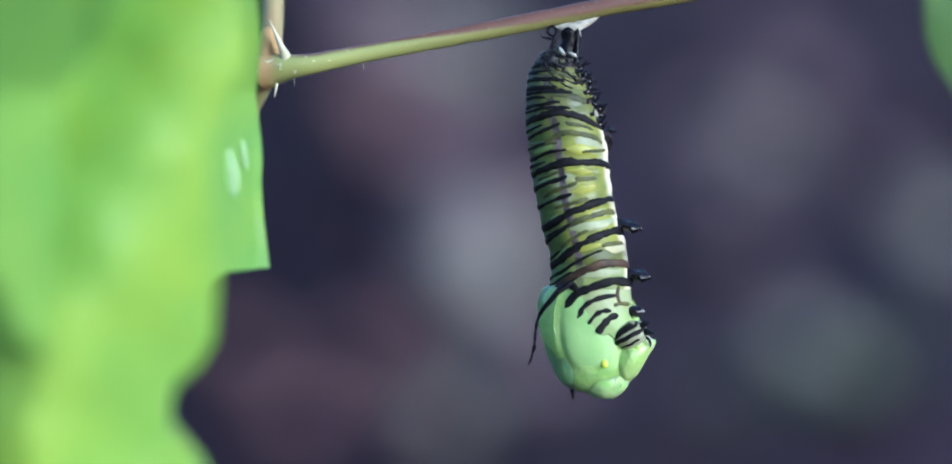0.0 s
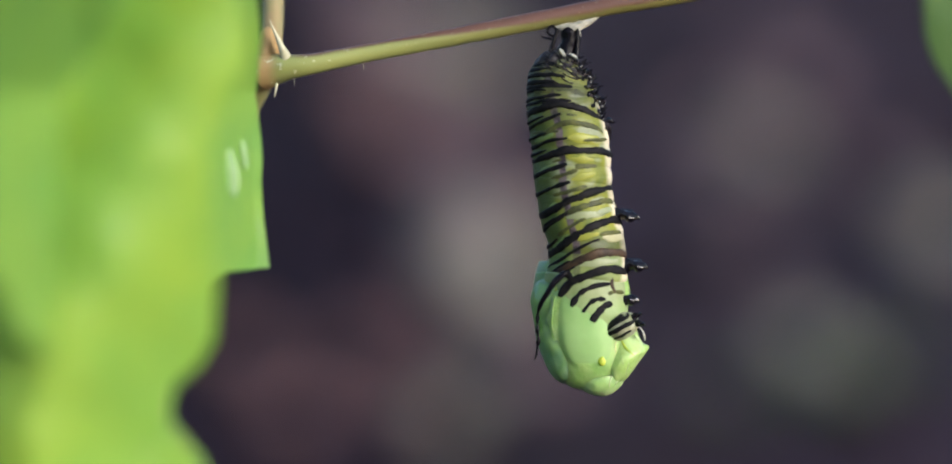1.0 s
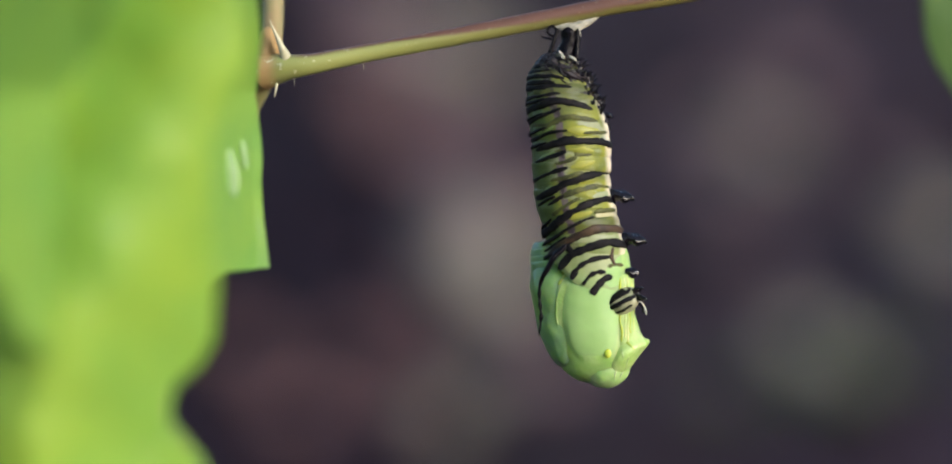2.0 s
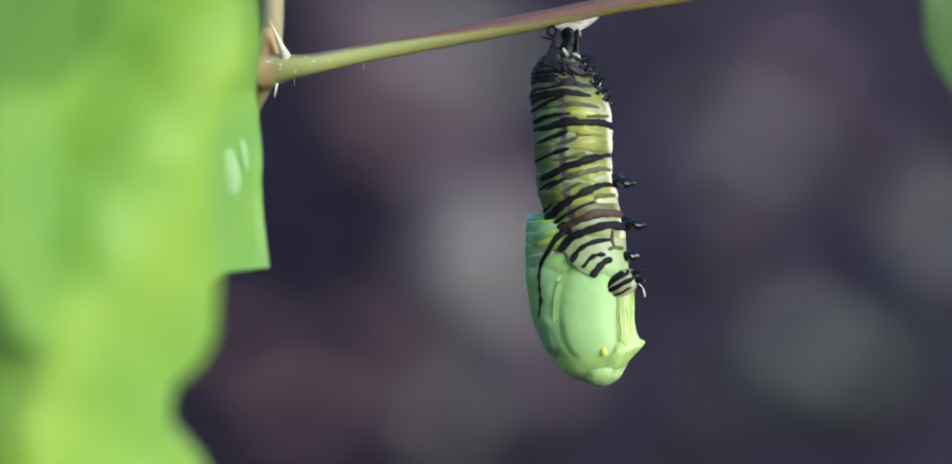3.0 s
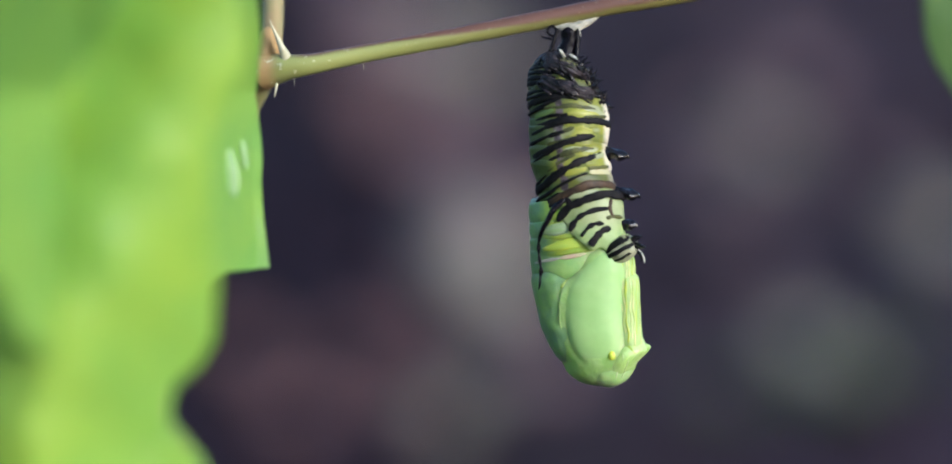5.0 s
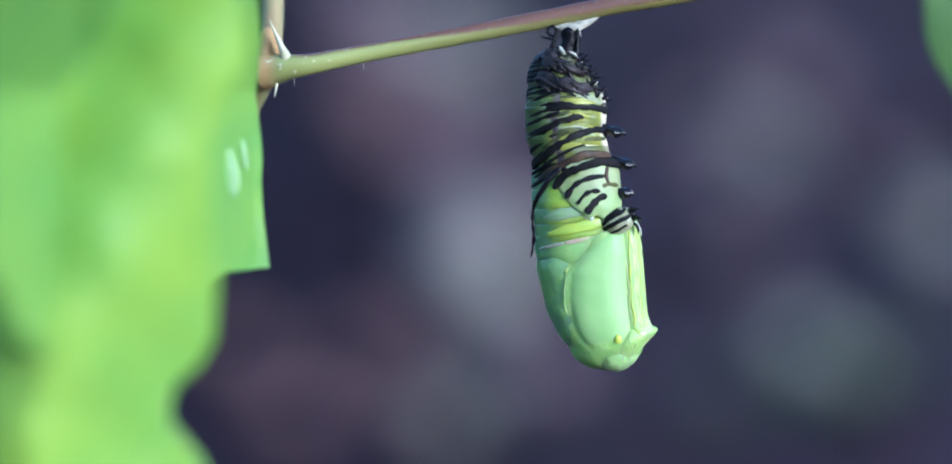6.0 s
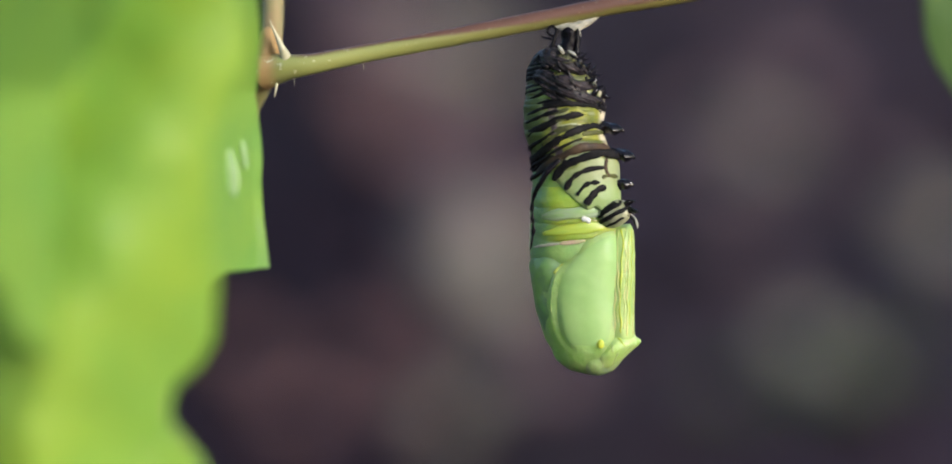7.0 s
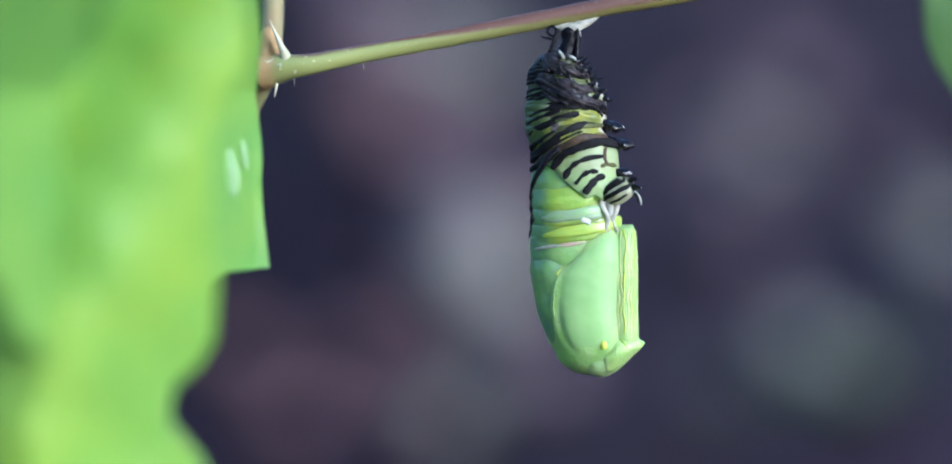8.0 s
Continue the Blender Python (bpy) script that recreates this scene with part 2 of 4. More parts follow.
def soil():
    """Dark garden soil with a darker, less glossy strip running up the slope."""
    n = Nodes("soil")
    coarse, grain = n.noise(5, 3), n.noise(45, 4)
    f = n.math("ADD", n.ramp(coarse, 0.35, 0.65, 0, 0.75), n.ramp(grain, 0.35, 0.7, 0, 0.25))
    color = n.mix(f, (0.007, 0.0025, 0.0076), (0.031, 0.0138, 0.0292))
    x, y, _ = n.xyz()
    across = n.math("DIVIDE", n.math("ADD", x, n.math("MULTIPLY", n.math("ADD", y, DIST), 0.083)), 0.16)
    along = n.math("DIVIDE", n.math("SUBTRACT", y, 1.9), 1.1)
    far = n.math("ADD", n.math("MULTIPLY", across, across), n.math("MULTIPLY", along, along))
    dark_strip = n.ramp(n.math("ADD", far, n.math("MULTIPLY", n.math("SUBTRACT", coarse, 0.5), 1.2)), 1.3, 0.5)
    color = n.mix(dark_strip, color, (0.0075, 0.0026, 0.0080))
    height = n.math("ADD", coarse, n.math("MULTIPLY", grain, 0.35))
    return n.finish(color, n.ramp(grain, 0.3, 0.7, 0.82, 0.98), height, 0.01, 0.8, Specular_IOR_Level=n.ramp(dark_strip, 0.0, 1.0, 0.5, 0.2))


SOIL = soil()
STONE = mottled("stone", (0.116, 0.073, 0.086), (0.172, 0.116, 0.128), 18, 0.8, 0.004, 0.6)
MOSSY = mottled("mossy_stone", (0.200, 0.179, 0.150), (0.285, 0.262, 0.216), 18, 0.85, 0.004, 0.6)
RED_STONE = mottled("reddish_stone", (0.122, 0.062, 0.066), (0.172, 0.094, 0.092), 18, 0.8, 0.004, 0.6)
LITTER = mottled("dead_leaf", (0.014, 0.0060, 0.0148), (0.038, 0.0178, 0.034), 30, 0.8, 0.002, 0.5)


# ---- making meshes ----
def mesh_of(name, verts, faces, material, smooth=True, rest=None):
    """rest: a place for each vertex from which the material takes its pattern."""
    me = bpy.data.meshes.new(name)
    me.from_pydata([tuple(v) for v in verts], [], faces)
    if rest is not None:
        me.attributes.new("rest", "FLOAT_VECTOR", "POINT").data.foreach_set("vector", [c for v in rest for c in v])
    me.materials.append(material)
    if smooth:
        me.polygons.foreach_set("use_smooth", [True] * len(me.polygons))
    me.update()
    return me


def part(name, me, parent=None, m=None, label=""):
    ob = new(name, me)
    ob.parent = parent
    if m is not None:
        ob.matrix_basis = m
    return tagged(ob, label) if label else ob


def empty(name, place):
    ob = new(name)
    ob.empty_display_size = 0.003
    ob.location = place
    return ob


def grid_faces(rows, cols, around):
    last = cols if around else cols - 1
    return [(i * cols + j, i * cols + (j + 1) % cols, (i + 1) * cols + (j + 1) % cols, (i + 1) * cols + j)
            for i in range(rows - 1) for j in range(last)]


def tube(name, points, radii, material, sides=14, wobble=0.0, smooth_steps=4):
    """A tapered round stalk through the points (metres), with closed round ends."""
    pts = [Vector(p) for p in points]
    path, rads = [], []
    for i in range(len(pts) - 1):
        p0, p1, p2, p3 = pts[max(i - 1, 0)], pts[i], pts[i + 1], pts[min(i + 2, len(pts) - 1)]
        for k in range(smooth_steps):
            t = k / smooth_steps
            path.append(0.5 * (2 * p1 + (p2 - p0) * t + (2 * p0 - 5 * p1 + 4 * p2 - p3) * t * t + (3 * p1 - p0 - 3 * p2 + p3) * t ** 3))
            rads.append(radii[i] + (radii[i + 1] - radii[i]) * t)
    path.append(pts[-1])
    rads.append(radii[-1])
    verts, n = [], len(path)
    side = None
    rings = []
    for i in range(n):
        way = (path[min(i + 1, n - 1)] - path[max(i - 1, 0)]).normalized()
        if side is None:
            side = way.orthogonal().normalized()
        side = (side - way * side.dot(way)).normalized()
        rings.append((path[i], way, side.copy(), rads[i]))
    first, last = rings[0], rings[-1]
    rings = [(first[0] - first[1] * first[3] * 0.5, first[1], first[2], first[3] * 0.45)] + rings
    rings += [(last[0] + last[1] * last[3] * 0.5, last[1], last[2], last[3] * 0.45)]
    for c, way, sd, r in rings:
        other = way.cross(sd)
        for j in range(sides):
            a = 2 * math.pi * j / sides
            rr = r * (1 + wobble * noise.noise(c * 900 + Vector((math.cos(a), math.sin(a), 0))))
            verts.append(c + (sd * math.cos(a) + other * math.sin(a)) * rr)
    faces = grid_faces(len(rings), sides, True)
    faces.append(tuple(range(sides - 1, -1, -1)))
    faces.append(tuple(range((len(rings) - 1) * sides, len(rings) * sides)))
    return mesh_of(name, verts, faces, material)


def shell(name, fn, rows, cols, thick, material):
    """A sheet fn(u, v) -> (place, outward) with a thickness, closed round its rim."""
    outer, inner = [], []
    for i in range(rows):
        for j in range(cols):
            p, o = fn(i / (rows - 1), j / (cols - 1))
            outer.append(p)
            inner.append(p - o * thick)
    n = rows * cols
    faces = grid_faces(rows, cols, False)
    faces += [tuple(n + k for k in reversed(f)) for f in grid_faces(rows, cols, False)]
    rim = [j for j in range(cols)] + [i * cols + cols - 1 for i in range(1, rows)]
    rim += [(rows - 1) * cols + j for j in range(cols - 2, -1, -1)] + [i * cols for i in range(rows - 2, 0, -1)]
    for a, b in zip(rim, rim[1:] + rim[:1]):
        faces.append((a, a + n, b + n, b))
    return mesh_of(name, outer + inner, faces, material)


def blob(name, size, material, rough=0.25, scale=1.5, seed=0, level=3):
    """An uneven rounded lump."""
    bm = bmesh.new()
    bmesh.ops.create_icosphere(bm, subdivisions=level, radius=1.0)
    for v in bm.verts:
        k = 1 + rough * noise.noise(v.co * scale + Vector((seed * 7.3, 0, 0)))
        v.co = Vector((v.co.x * size[0], v.co.y * size[1], v.co.z * size[2])) * k
    me = bpy.data.meshes.new(name)
    bm.to_mesh(me)
    bm.free()
    me.materials.append(material)
    me.polygons.foreach_set("use_smooth", [True] * len(me.polygons))
    return me


def table(x, xs, ys):
    return float(np.interp(x, xs, ys))


# ---- ground ----
SLOPE = math.tan(radians(20))


def ground_height(x, y):
    base = -0.55 + SLOPE * min(max(y, 0.0), 9.0)
    near = max(0.0, 1.0 - abs(y - 2.0) / 6.0)
    return base + near * (0.035 * noise.noise(Vector((x * 2.3, y * 2.3, 0))) + 0.012 * noise.noise(Vector((x * 9, y * 9, 3))))


def build_ground():
    xs = [-600, -60, -12, -6] + [-4 + 0.08 * i for i in range(101)] + [6, 12, 60, 600]
    ys = [-600, -60, -10, -4, -2] + [-1 + 0.08 * i for i in range(76)] + [5.5, 6.5, 9, 12, 60, 600]
    verts = [(x, y, ground_height(x, y)) for y in ys for x in xs]
    ob = part("ground", mesh_of("ground", verts, grid_faces(len(ys), len(xs), False), SOIL))
    tagged(ob, "dark purplish-brown garden soil rising in a slope", "ground", kind="structure")


def build_litter():
    """Dead leaves strewn over the slope."""
    rng = random.Random(5)
    verts, faces = [], []
    for _ in range(6000):
        x, y = rng.gauss(0, 1.5), rng.gauss(2.0, 1.6)
        s = rng.uniform(0.015, 0.04)
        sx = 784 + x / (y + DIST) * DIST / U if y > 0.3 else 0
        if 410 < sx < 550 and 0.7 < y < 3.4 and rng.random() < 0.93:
            continue          # bare soil on the dark strip
        m = pose(x, y, ground_height(x, y) + 0.008, rng.uniform(-30, 40), rng.uniform(-30, 30), rng.uniform(0, 360))
        k = len(verts)
        for a, b, c in ((-1, 0, 0.12), (-0.4, 0.42, 0), (0.35, 0.36, 0.1), (1, 0, 0.2), (0.35, -0.36, 0.1), (-0.4, -0.42, 0), (0, 0, -0.12)):
            verts.append(m @ Vector((a * s, b * s, c * s)))
        faces += [(k + 6, k + i, k + (i + 1) % 6) for i in range(6)]
    ob = part("leaf_litter", mesh_of("leaf_litter", verts, faces, LITTER, False))
    tagged(ob, "brown dead leaves strewn over dark soil", "leaf litter", kind="stuff")


def sight(x, z):
    """Where the sight line of the sketch meets the slope."""
    way = Vector(((x - 784) * U, DIST, (382 - z) * U)) / DIST
    y = (0.55 + way.z * DIST) / (SLOPE - way.z)
    px = way.x * (y + DIST)
    return px, y


def build_stones():
    rows = [(775, 335, 62, 0), (735, 390, 50, 0), (785, 420, 78, 1), (800, 490, 55, 1), (640, 20, 60, 0), (700, 60, 50, 1), (760, 110, 32, 0), (590, -20, 50, 0),
            (1290, 150, 55, 0), (1240, 255, 46, 1), (1240, 60, 30, 0), (650, 670, 50, 2), (820, 640, 40, 1), (1200, 320, 34, 0),
            (1545, 410, 60, 1), (670, 215, 40, 0), (600, 130, 46, 2), (630, 240, 42, 2), (690, 140, 34, 2), (590, 40, 40, 0), (1390, 640, 40, 1), (900, 560, 32, 0), (480, 690, 50, 2), (590, 600, 45, 2), (400, 590, 45, 2), (1175, 200, 30, 0), (1215, 440, 26, 0), (1315, 590, 46, 1), (700, 490, 40, 2),
            (740, 720, 40, 1), (1250, 430, 30, 0), (800, 95, 50, 1), (900, 650, 46, 0), (1170, 640, 34, 0), (1120, 215, 36, 0), (1440, 330, 34, 0)]
    for i, (x, z, r, moss) in enumerate(rows):
        px, py = sight(x, z)
        s = 1.25 * r * U * (py + DIST) / DIST
        ob = part("stone", blob("stone", (s * 1.1, s * 0.9, s * 0.75), (STONE, MOSSY, RED_STONE)[moss], 0.35, 1.3, i))
        ob.matrix_basis = pose(px, py, ground_height(px, py) + s * 0.2, 0, 0, i * 57)
        tagged(ob, ("pale pinkish-grey stone half sunk in soil", "mossy grey-green stone half sunk in soil", "dull reddish stone half sunk in soil")[moss], "stone", "stones on the slope")


def build_weed(x, z, r, seed):
    px, py = sight(x, z)
    s = r * U * (py + DIST) / DIST
    rng = random.Random(seed)
    ob = empty("weed", (px, py, ground_height(px, py) - 0.004))
    tagged(ob, "low blue-green weed with small oval leaves", "weed", "weeds on the slope")
    verts, faces = [], []
    for _ in range(60):
        d = Vector((rng.gauss(0, 0.5), rng.gauss(0, 0.5), rng.uniform(0.15, 1.2))) * s
        m = Matrix.Translation(d) @ Euler((rng.uniform(-0.9, 0.9), rng.uniform(-0.9, 0.9), rng.uniform(0, 6.3))).to_matrix().to_4x4()
        k = len(verts)
        l = s * rng.uniform(0.25, 0.45)
        for a, b, c in ((-1, 0, 0), (-0.3, 0.45, 0.1), (0.4, 0.4, 0.1), (1, 0, -0.1), (0.4, -0.4, 0.1), (-0.3, -0.45, 0.1)):
            verts.append(m @ Vector((a * l, b * l, c * l)))
        faces += [tuple(range(k, k + 6))]
    part("foliage", mesh_of("foliage", verts, faces, WEED), ob)
    for j in range(5):
        a = j * 1.26
        tip = Vector((math.cos(a) * s * 0.5, math.sin(a) * s * 0.5, s * 0.9))
        part("stalk", tube("stalk", [(0, 0, 0), tip * 0.5 + Vector((0, 0, s * 0.1)), tip], [s * 0.05, s * 0.04, s * 0.02], WEED, 6), ob)


# ---- the plant ----
def margin_leaf(name, parent, mid, edge, other, z0, z1, depth, material, veins, label, thick=5, rib=8):
    """A hanging leaf: mid and edge are x of the midrib and of the margin along z; depth(x, z) its distance."""
    def fn(u, v):
        z = z0 + (z1 - z0) * u
        a, b, c = other(z), mid(z), edge(z)
        x = a + (b - a) * v * 2 if v < 0.5 else b + (c - b) * (v * 2 - 1)
        s = abs(v * 2 - 1)
        y = depth(x, z)
        phase = (z - (0.7 * (x - b) if v > 0.5 else -0.7 * (x - b)) + 8 * math.sin(x * 0.011)) / veins
        y -= rib * (1 + 0.3 * noise.noise(Vector((x * 0.004, z * 0.004, 4)))) * (0.5 + 0.5 * math.cos(2 * math.pi * (phase - 0.17))) * min(1, s * 4) * (1 - 0.75 * s)
        y += 6 * noise.noise(Vector((x * 0.005, z * 0.004, 7)))
        y += 4 * noise.noise(Vector((x * 0.02, z * 0.02, 0)))
        return at(x, z, y), Vector((0, -1, 0))
    ob = part(name, shell(name, fn, 150, 60, thick * U, material), parent, None, label)
    rib = [at(mid(z), z, depth(mid(z), z) + 4) for z in np.linspace(z0, z1, 10)]
    part("midrib", tube("midrib", rib, [r * U for r in np.linspace(16, 4, 10)], material, 10), ob)
    return ob


def build_plant():
    root = at(200, 382, 260)
    foot = ground_height(root.x, root.y)
    plant = empty("plant", (0, 0, 0))
    plant.location = (root.x, root.y, foot)
    base = Matrix.Translation((-root.x, -root.y, -foot))
    tagged(plant, "green plant with serrated leaves and a thin twig", "plant")

    def put(name, me, label="", parent=None):
        me.transform(base)
        return part(name, me, parent or plant, None, label)

    stem = [Vector((root.x, root.y, foot - 0.02)), Vector((root.x, root.y, foot * 0.5)), at(230, 720, 190), at(360, 330, 200), at(386, 235, 150), at(416, 168, 80), at(440, 112, 34), at(448, 60, 50), at(450, 0, 80), at(452, -150, 100), at(452, -420, 120)]
    put("stem", tube("stem", stem, [0.0030, 0.0028, 26 * U, 25 * U, 20 * U, 17 * U, 22 * U, 18 * U, 18 * U, 18 * U, 16 * U], STEM, 20, 0.08), "tan-green upright stem")
    twig = [at(434, 119, 30), at(450, 115, 22), at(466, 112, 13), at(486, 109, 5), at(520, 104), at(600, 88), at(750, 60), at(900, 31), at(1000, 11), at(1145, -13), at(1330, -52, 20), at(1700, -160, 60)]
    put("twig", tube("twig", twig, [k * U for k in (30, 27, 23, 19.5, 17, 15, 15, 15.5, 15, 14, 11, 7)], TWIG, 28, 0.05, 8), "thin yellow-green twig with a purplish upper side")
    put("stipule", tube("stipule", [at(474, 104, 2), at(469, 90, 0), at(463, 76, -3), at(456, 60, -5), at(449, 45, -6), at(444, 32, -6)], [13 * U, 8.5 * U, 5.2 * U, 3.4 * U, 1.8 * U, 0.5 * U], THORN, 10), "pale pointed stipule")
    put("bud", tube("bud", [at(456, 138, -6), at(454, 150, -8), at(452, 160, -8)], [2.4 * U, 1.6 * U, 0.5 * U], THORN, 8), "small pale bud")
    for hx, hz in ((484, 132), (598, 107)):
        put("hair", tube("hair", [at(hx, hz - 3, -4), at(hx + 1, hz + 4, -5), at(hx + 1, hz + 9, -6)], [0.6 * U, 0.5 * U, 0.25 * U], THORN, 6), "fine pale hair")
    put("swelling", blob("swelling", (1, 1, 1), NODE_BARK, 0.2, 1.5, 2), "reddish-brown swollen node").matrix_basis = base @ Matrix.Translation(at(440, 104, 30)) @ Matrix.Diagonal((20 * U, 20 * U, 40 * U, 1))

    def front_depth(x, z):
        return -760 + 0.25 * max(0, x - 60) + 0.10 * (z - 400) + 40 * math.sin(x * 0.012 + z * 0.006) + 0.0003 * max(0, 110 - x) * max(0, z - 380)

    front_edge = lambda z: table(z, [-260, -100, 0, 100, 160, 230, 300, 400, 470, 560, 600, 640, 690, 764, 830, 900, 1000], [120, 330, 400, 412, 385, 348, 344, 350, 358, 352, 330, 284, 276, 338, 330, 220, 60])
    front_mid = lambda z: -70 + 20 * math.sin(z * 0.004)
    front_other = lambda z: front_mid(z) - 0.95 * (front_edge(z) - front_mid(z)) - 12 * math.sin(z * 0.05)
    back_edge = lambda z: table(z, [-420, -200, -60, 60, 130, 158, 164, 230, 268, 300, 360, 443, 447, 470, 520, 640], [150, 330, 420, 430, 424, 420, 422, 430, 432, 430, 434, 444, 376, 345, 320, 170])
    back_mid = lambda z: 150 + 10 * math.sin(z * 0.005)
    back_other = lambda z: back_mid(z) - 0.9 * (back_edge(z) - back_mid(z)) - 10 * math.sin(z * 0.06)

    def back_depth(x, z):
        return -165 - 1.8 * max(0, 425 - x) - 1.2 * max(0, 150 - z)

    for name, args in (("leaf", (front_mid, front_edge, front_other, -260, 1000, front_depth, LEAF, 210, "large yellow-green serrated leaf", 5, 8)),
                       ("leaf", (back_mid, back_edge, back_other, -420, 640, back_depth, LEAF_COOL, 150, "green leaf with a pointed tooth"))):
        ob = margin_leaf(name, plant, *args)
        ob.matrix_basis = base
    # Flat pale lumps that paint a soft highlight onto the leaf.
    for bx, bz, bw, bh in ((380, 284, 11, 38), (402, 254, 4, 24)):
        ob = part("painted_highlight", blob("painted_highlight", (bw * U, 1.4 * U, bh * U), HIGHLIGHT, 0.15, 1.2, bx, 3), plant, base @ Matrix.Translation(at(bx, bz, back_depth(bx, bz) - 10)) @ pose(0, 0, 0, 0, -8, 0), "whitish highlight painted on the leaf")
    side_edge = lambda z: table(z, [-300, -100, 60, 100, 190, 300, 420], [1640, 1516, 1524, 1538, 1598, 1660, 1692])
    side_mid = lambda z: 1690 + 0 * z
    side_other = lambda z: 2 * side_mid(z) - side_edge(z)
    ob = margin_leaf("leaf", plant, side_mid, side_edge, side_other, -300, 419, lambda x, z: 420 + 0.2 * (x - 1500), LEAF_DARK, 130, "deep green leaf near the twig's end")
    ob.matrix_basis = base
    # the leaf stalks
    put("leaf_stalk", tube("leaf_stalk", [at(40, -250, -820), at(160, -420, -500), at(330, -400, -150), at(452, -390, 130)], [12 * U, 11 * U, 11 * U, 12 * U], TWIG, 10))
    put("leaf_stalk", tube("leaf_stalk", [at(150, -410, -1300), at(300, -380, -500), at(448, -260, 142)], [10 * U, 10 * U, 11 * U], TWIG, 10))
    put("leaf_stalk", tube("leaf_stalk", [at(1690, -295, 460), at(1720, -230, 240), at(1700, -160, 60)], [9 * U, 9 * U, 9 * U], TWIG, 10))


# ---- the animal ----
HANG = at(935, 42)
# the old skin as it hangs at the start: its outline against the level z
SKIN_Z = [80, 86, 94, 104, 115, 130, 150, 180, 200, 230, 260, 300, 330, 350, 380, 400, 420, 440, 470, 500, 530, 565]
SKIN_L = [905, 893, 886, 880, 875, 870, 868, 867, 867, 870, 873, 878, 884, 888, 894, 900, 906, 908, 906, 902, 900, 900]
SKIN_R = [915, 932, 944, 951, 957, 964, 972, 983, 989, 998, 1002, 1006, 1010, 1015, 1025, 1030, 1033, 1035, 1038, 1040, 1042, 1044]
SKIN_D = [8, 20, 28, 33, 37, 42, 48, 56, 59, 62, 63, 63, 63, 63, 63, 63, 62.5, 62, 61, 60.5, 60.5, 60.5]
SPINE_Z = [40, 90, 120, 150, 200, 250, 300, 350, 400, 450, 500, 560]
SPINE_X = [930, 916, 917, 921, 929, 936, 942, 951, 965, 971, 971, 972]
# how the levels of the old skin are pushed upwards, time by time
TICKS = [0.0, 0.5, 1.0, 1.5, 1.7, 2.8, 3.0, 3.5, 4.0, 4.5, 4.7, 5.8, 6.0, 6.5, 7.0, 7.5, 8.0]
LEVELS = {
    85: [85, 86, 88, 88, 92, 90, 88, 82, 82, 84, 90, 90, 85, 82, 84, 90, 92],
    140: [140, 138, 132, 127, 135, 128, 126, 122, 121, 121, 126, 128, 124, 121, 121, 127, 127],
    192: [192, 188, 178, 164, 174, 162, 158, 152, 151, 152, 162, 165, 156, 151, 153, 160, 158],
    270: [270, 266, 250, 228, 237, 212, 203, 184, 180, 182, 198, 205, 180, 171, 175, 181, 180],
    335: [335, 331, 315, 291, 297, 262, 260, 237, 228, 222, 230, 232, 200, 195, 197, 198, 197],
    393: [393, 389, 375, 352, 350, 312, 318, 298, 284, 270, 270, 262, 230, 227, 225, 222, 221],
    438: [438, 434, 420, 398, 393, 358, 358, 341, 326, 312, 312, 288, 264, 252, 252, 243, 238],
    472: [472, 469, 455, 431, 424, 386, 385, 368, 353, 338, 337, 306, 285, 271, 271, 258, 252],
    509: [509, 506, 490, 467, 459, 420, 418, 401, 386, 371, 369, 336, 315, 301, 301, 289, 283],
}
CHEST_X = [0, -4, -9, -6, -10, -6, -9, -6, -9, -9, -9, -24, -18, -19, -19, -24, -21]


def smooth(x, xs, ys):
    """A smooth curve through the points, level beyond its ends."""
    if x <= xs[0]:
        return ys[0]
    if x >= xs[-1]:
        return ys[-1]
    i = max(k for k in range(len(xs) - 1) if xs[k] <= x)

    def slope(k):
        if k == 0 or k == len(xs) - 1:
            return 0.0 if k else (ys[1] - ys[0]) / (xs[1] - xs[0])
        return (ys[k + 1] - ys[k - 1]) / (xs[k + 1] - xs[k - 1])
    h = xs[i + 1] - xs[i]
    t = (x - xs[i]) / h
    return (ys[i] * (1 + 2 * t) * (1 - t) ** 2 + slope(i) * h * t * (1 - t) ** 2
            + ys[i + 1] * t * t * (3 - 2 * t) + slope(i + 1) * h * t * t * (t - 1))


def skin_level(q, i):
    """Where a level q of the old skin stands at the i-th tick."""
    return table(q, list(LEVELS), [row[i] for row in LEVELS.values()])


def spine(z):
    return smooth(z, SPINE_Z, SPINE_X)


def local(x, z, y=0.0):
    return at(x, z, y) - HANG


def round_way(a):
    return Vector((math.cos(radians(a)), math.sin(radians(a)), 0))


def skin_at(a, z, grow=0.0):
    """The old skin's surface at level z, a degrees round it (-90 towards the lens, 180 the back's side)."""
    l, r = smooth(z, SKIN_Z, SKIN_L), smooth(z, SKIN_Z, SKIN_R)
    o = round_way(a)
    blunt = table(z, [430, 475], [1.0, 0.72]) if o.x > 0 and o.y < 0 else 1.0
    wave = 1 + 0.012 * noise.noise(Vector((o.x * 2, o.y * 2, z * 0.05))) + 0.016 * math.sin(z * 0.21) * max(0.0, 1 - abs(z - 270) / 190)
    return Vector(((l + r) / 2 + o.x * ((r - l) / 2 * wave + grow), math.copysign(abs(o.y) ** blunt, o.y) * (smooth(z, SKIN_Z, SKIN_D) * wave + grow), z))


def skin_middle(q):
    return (smooth(q, SKIN_Z, SKIN_L) + smooth(q, SKIN_Z, SKIN_R)) / 2


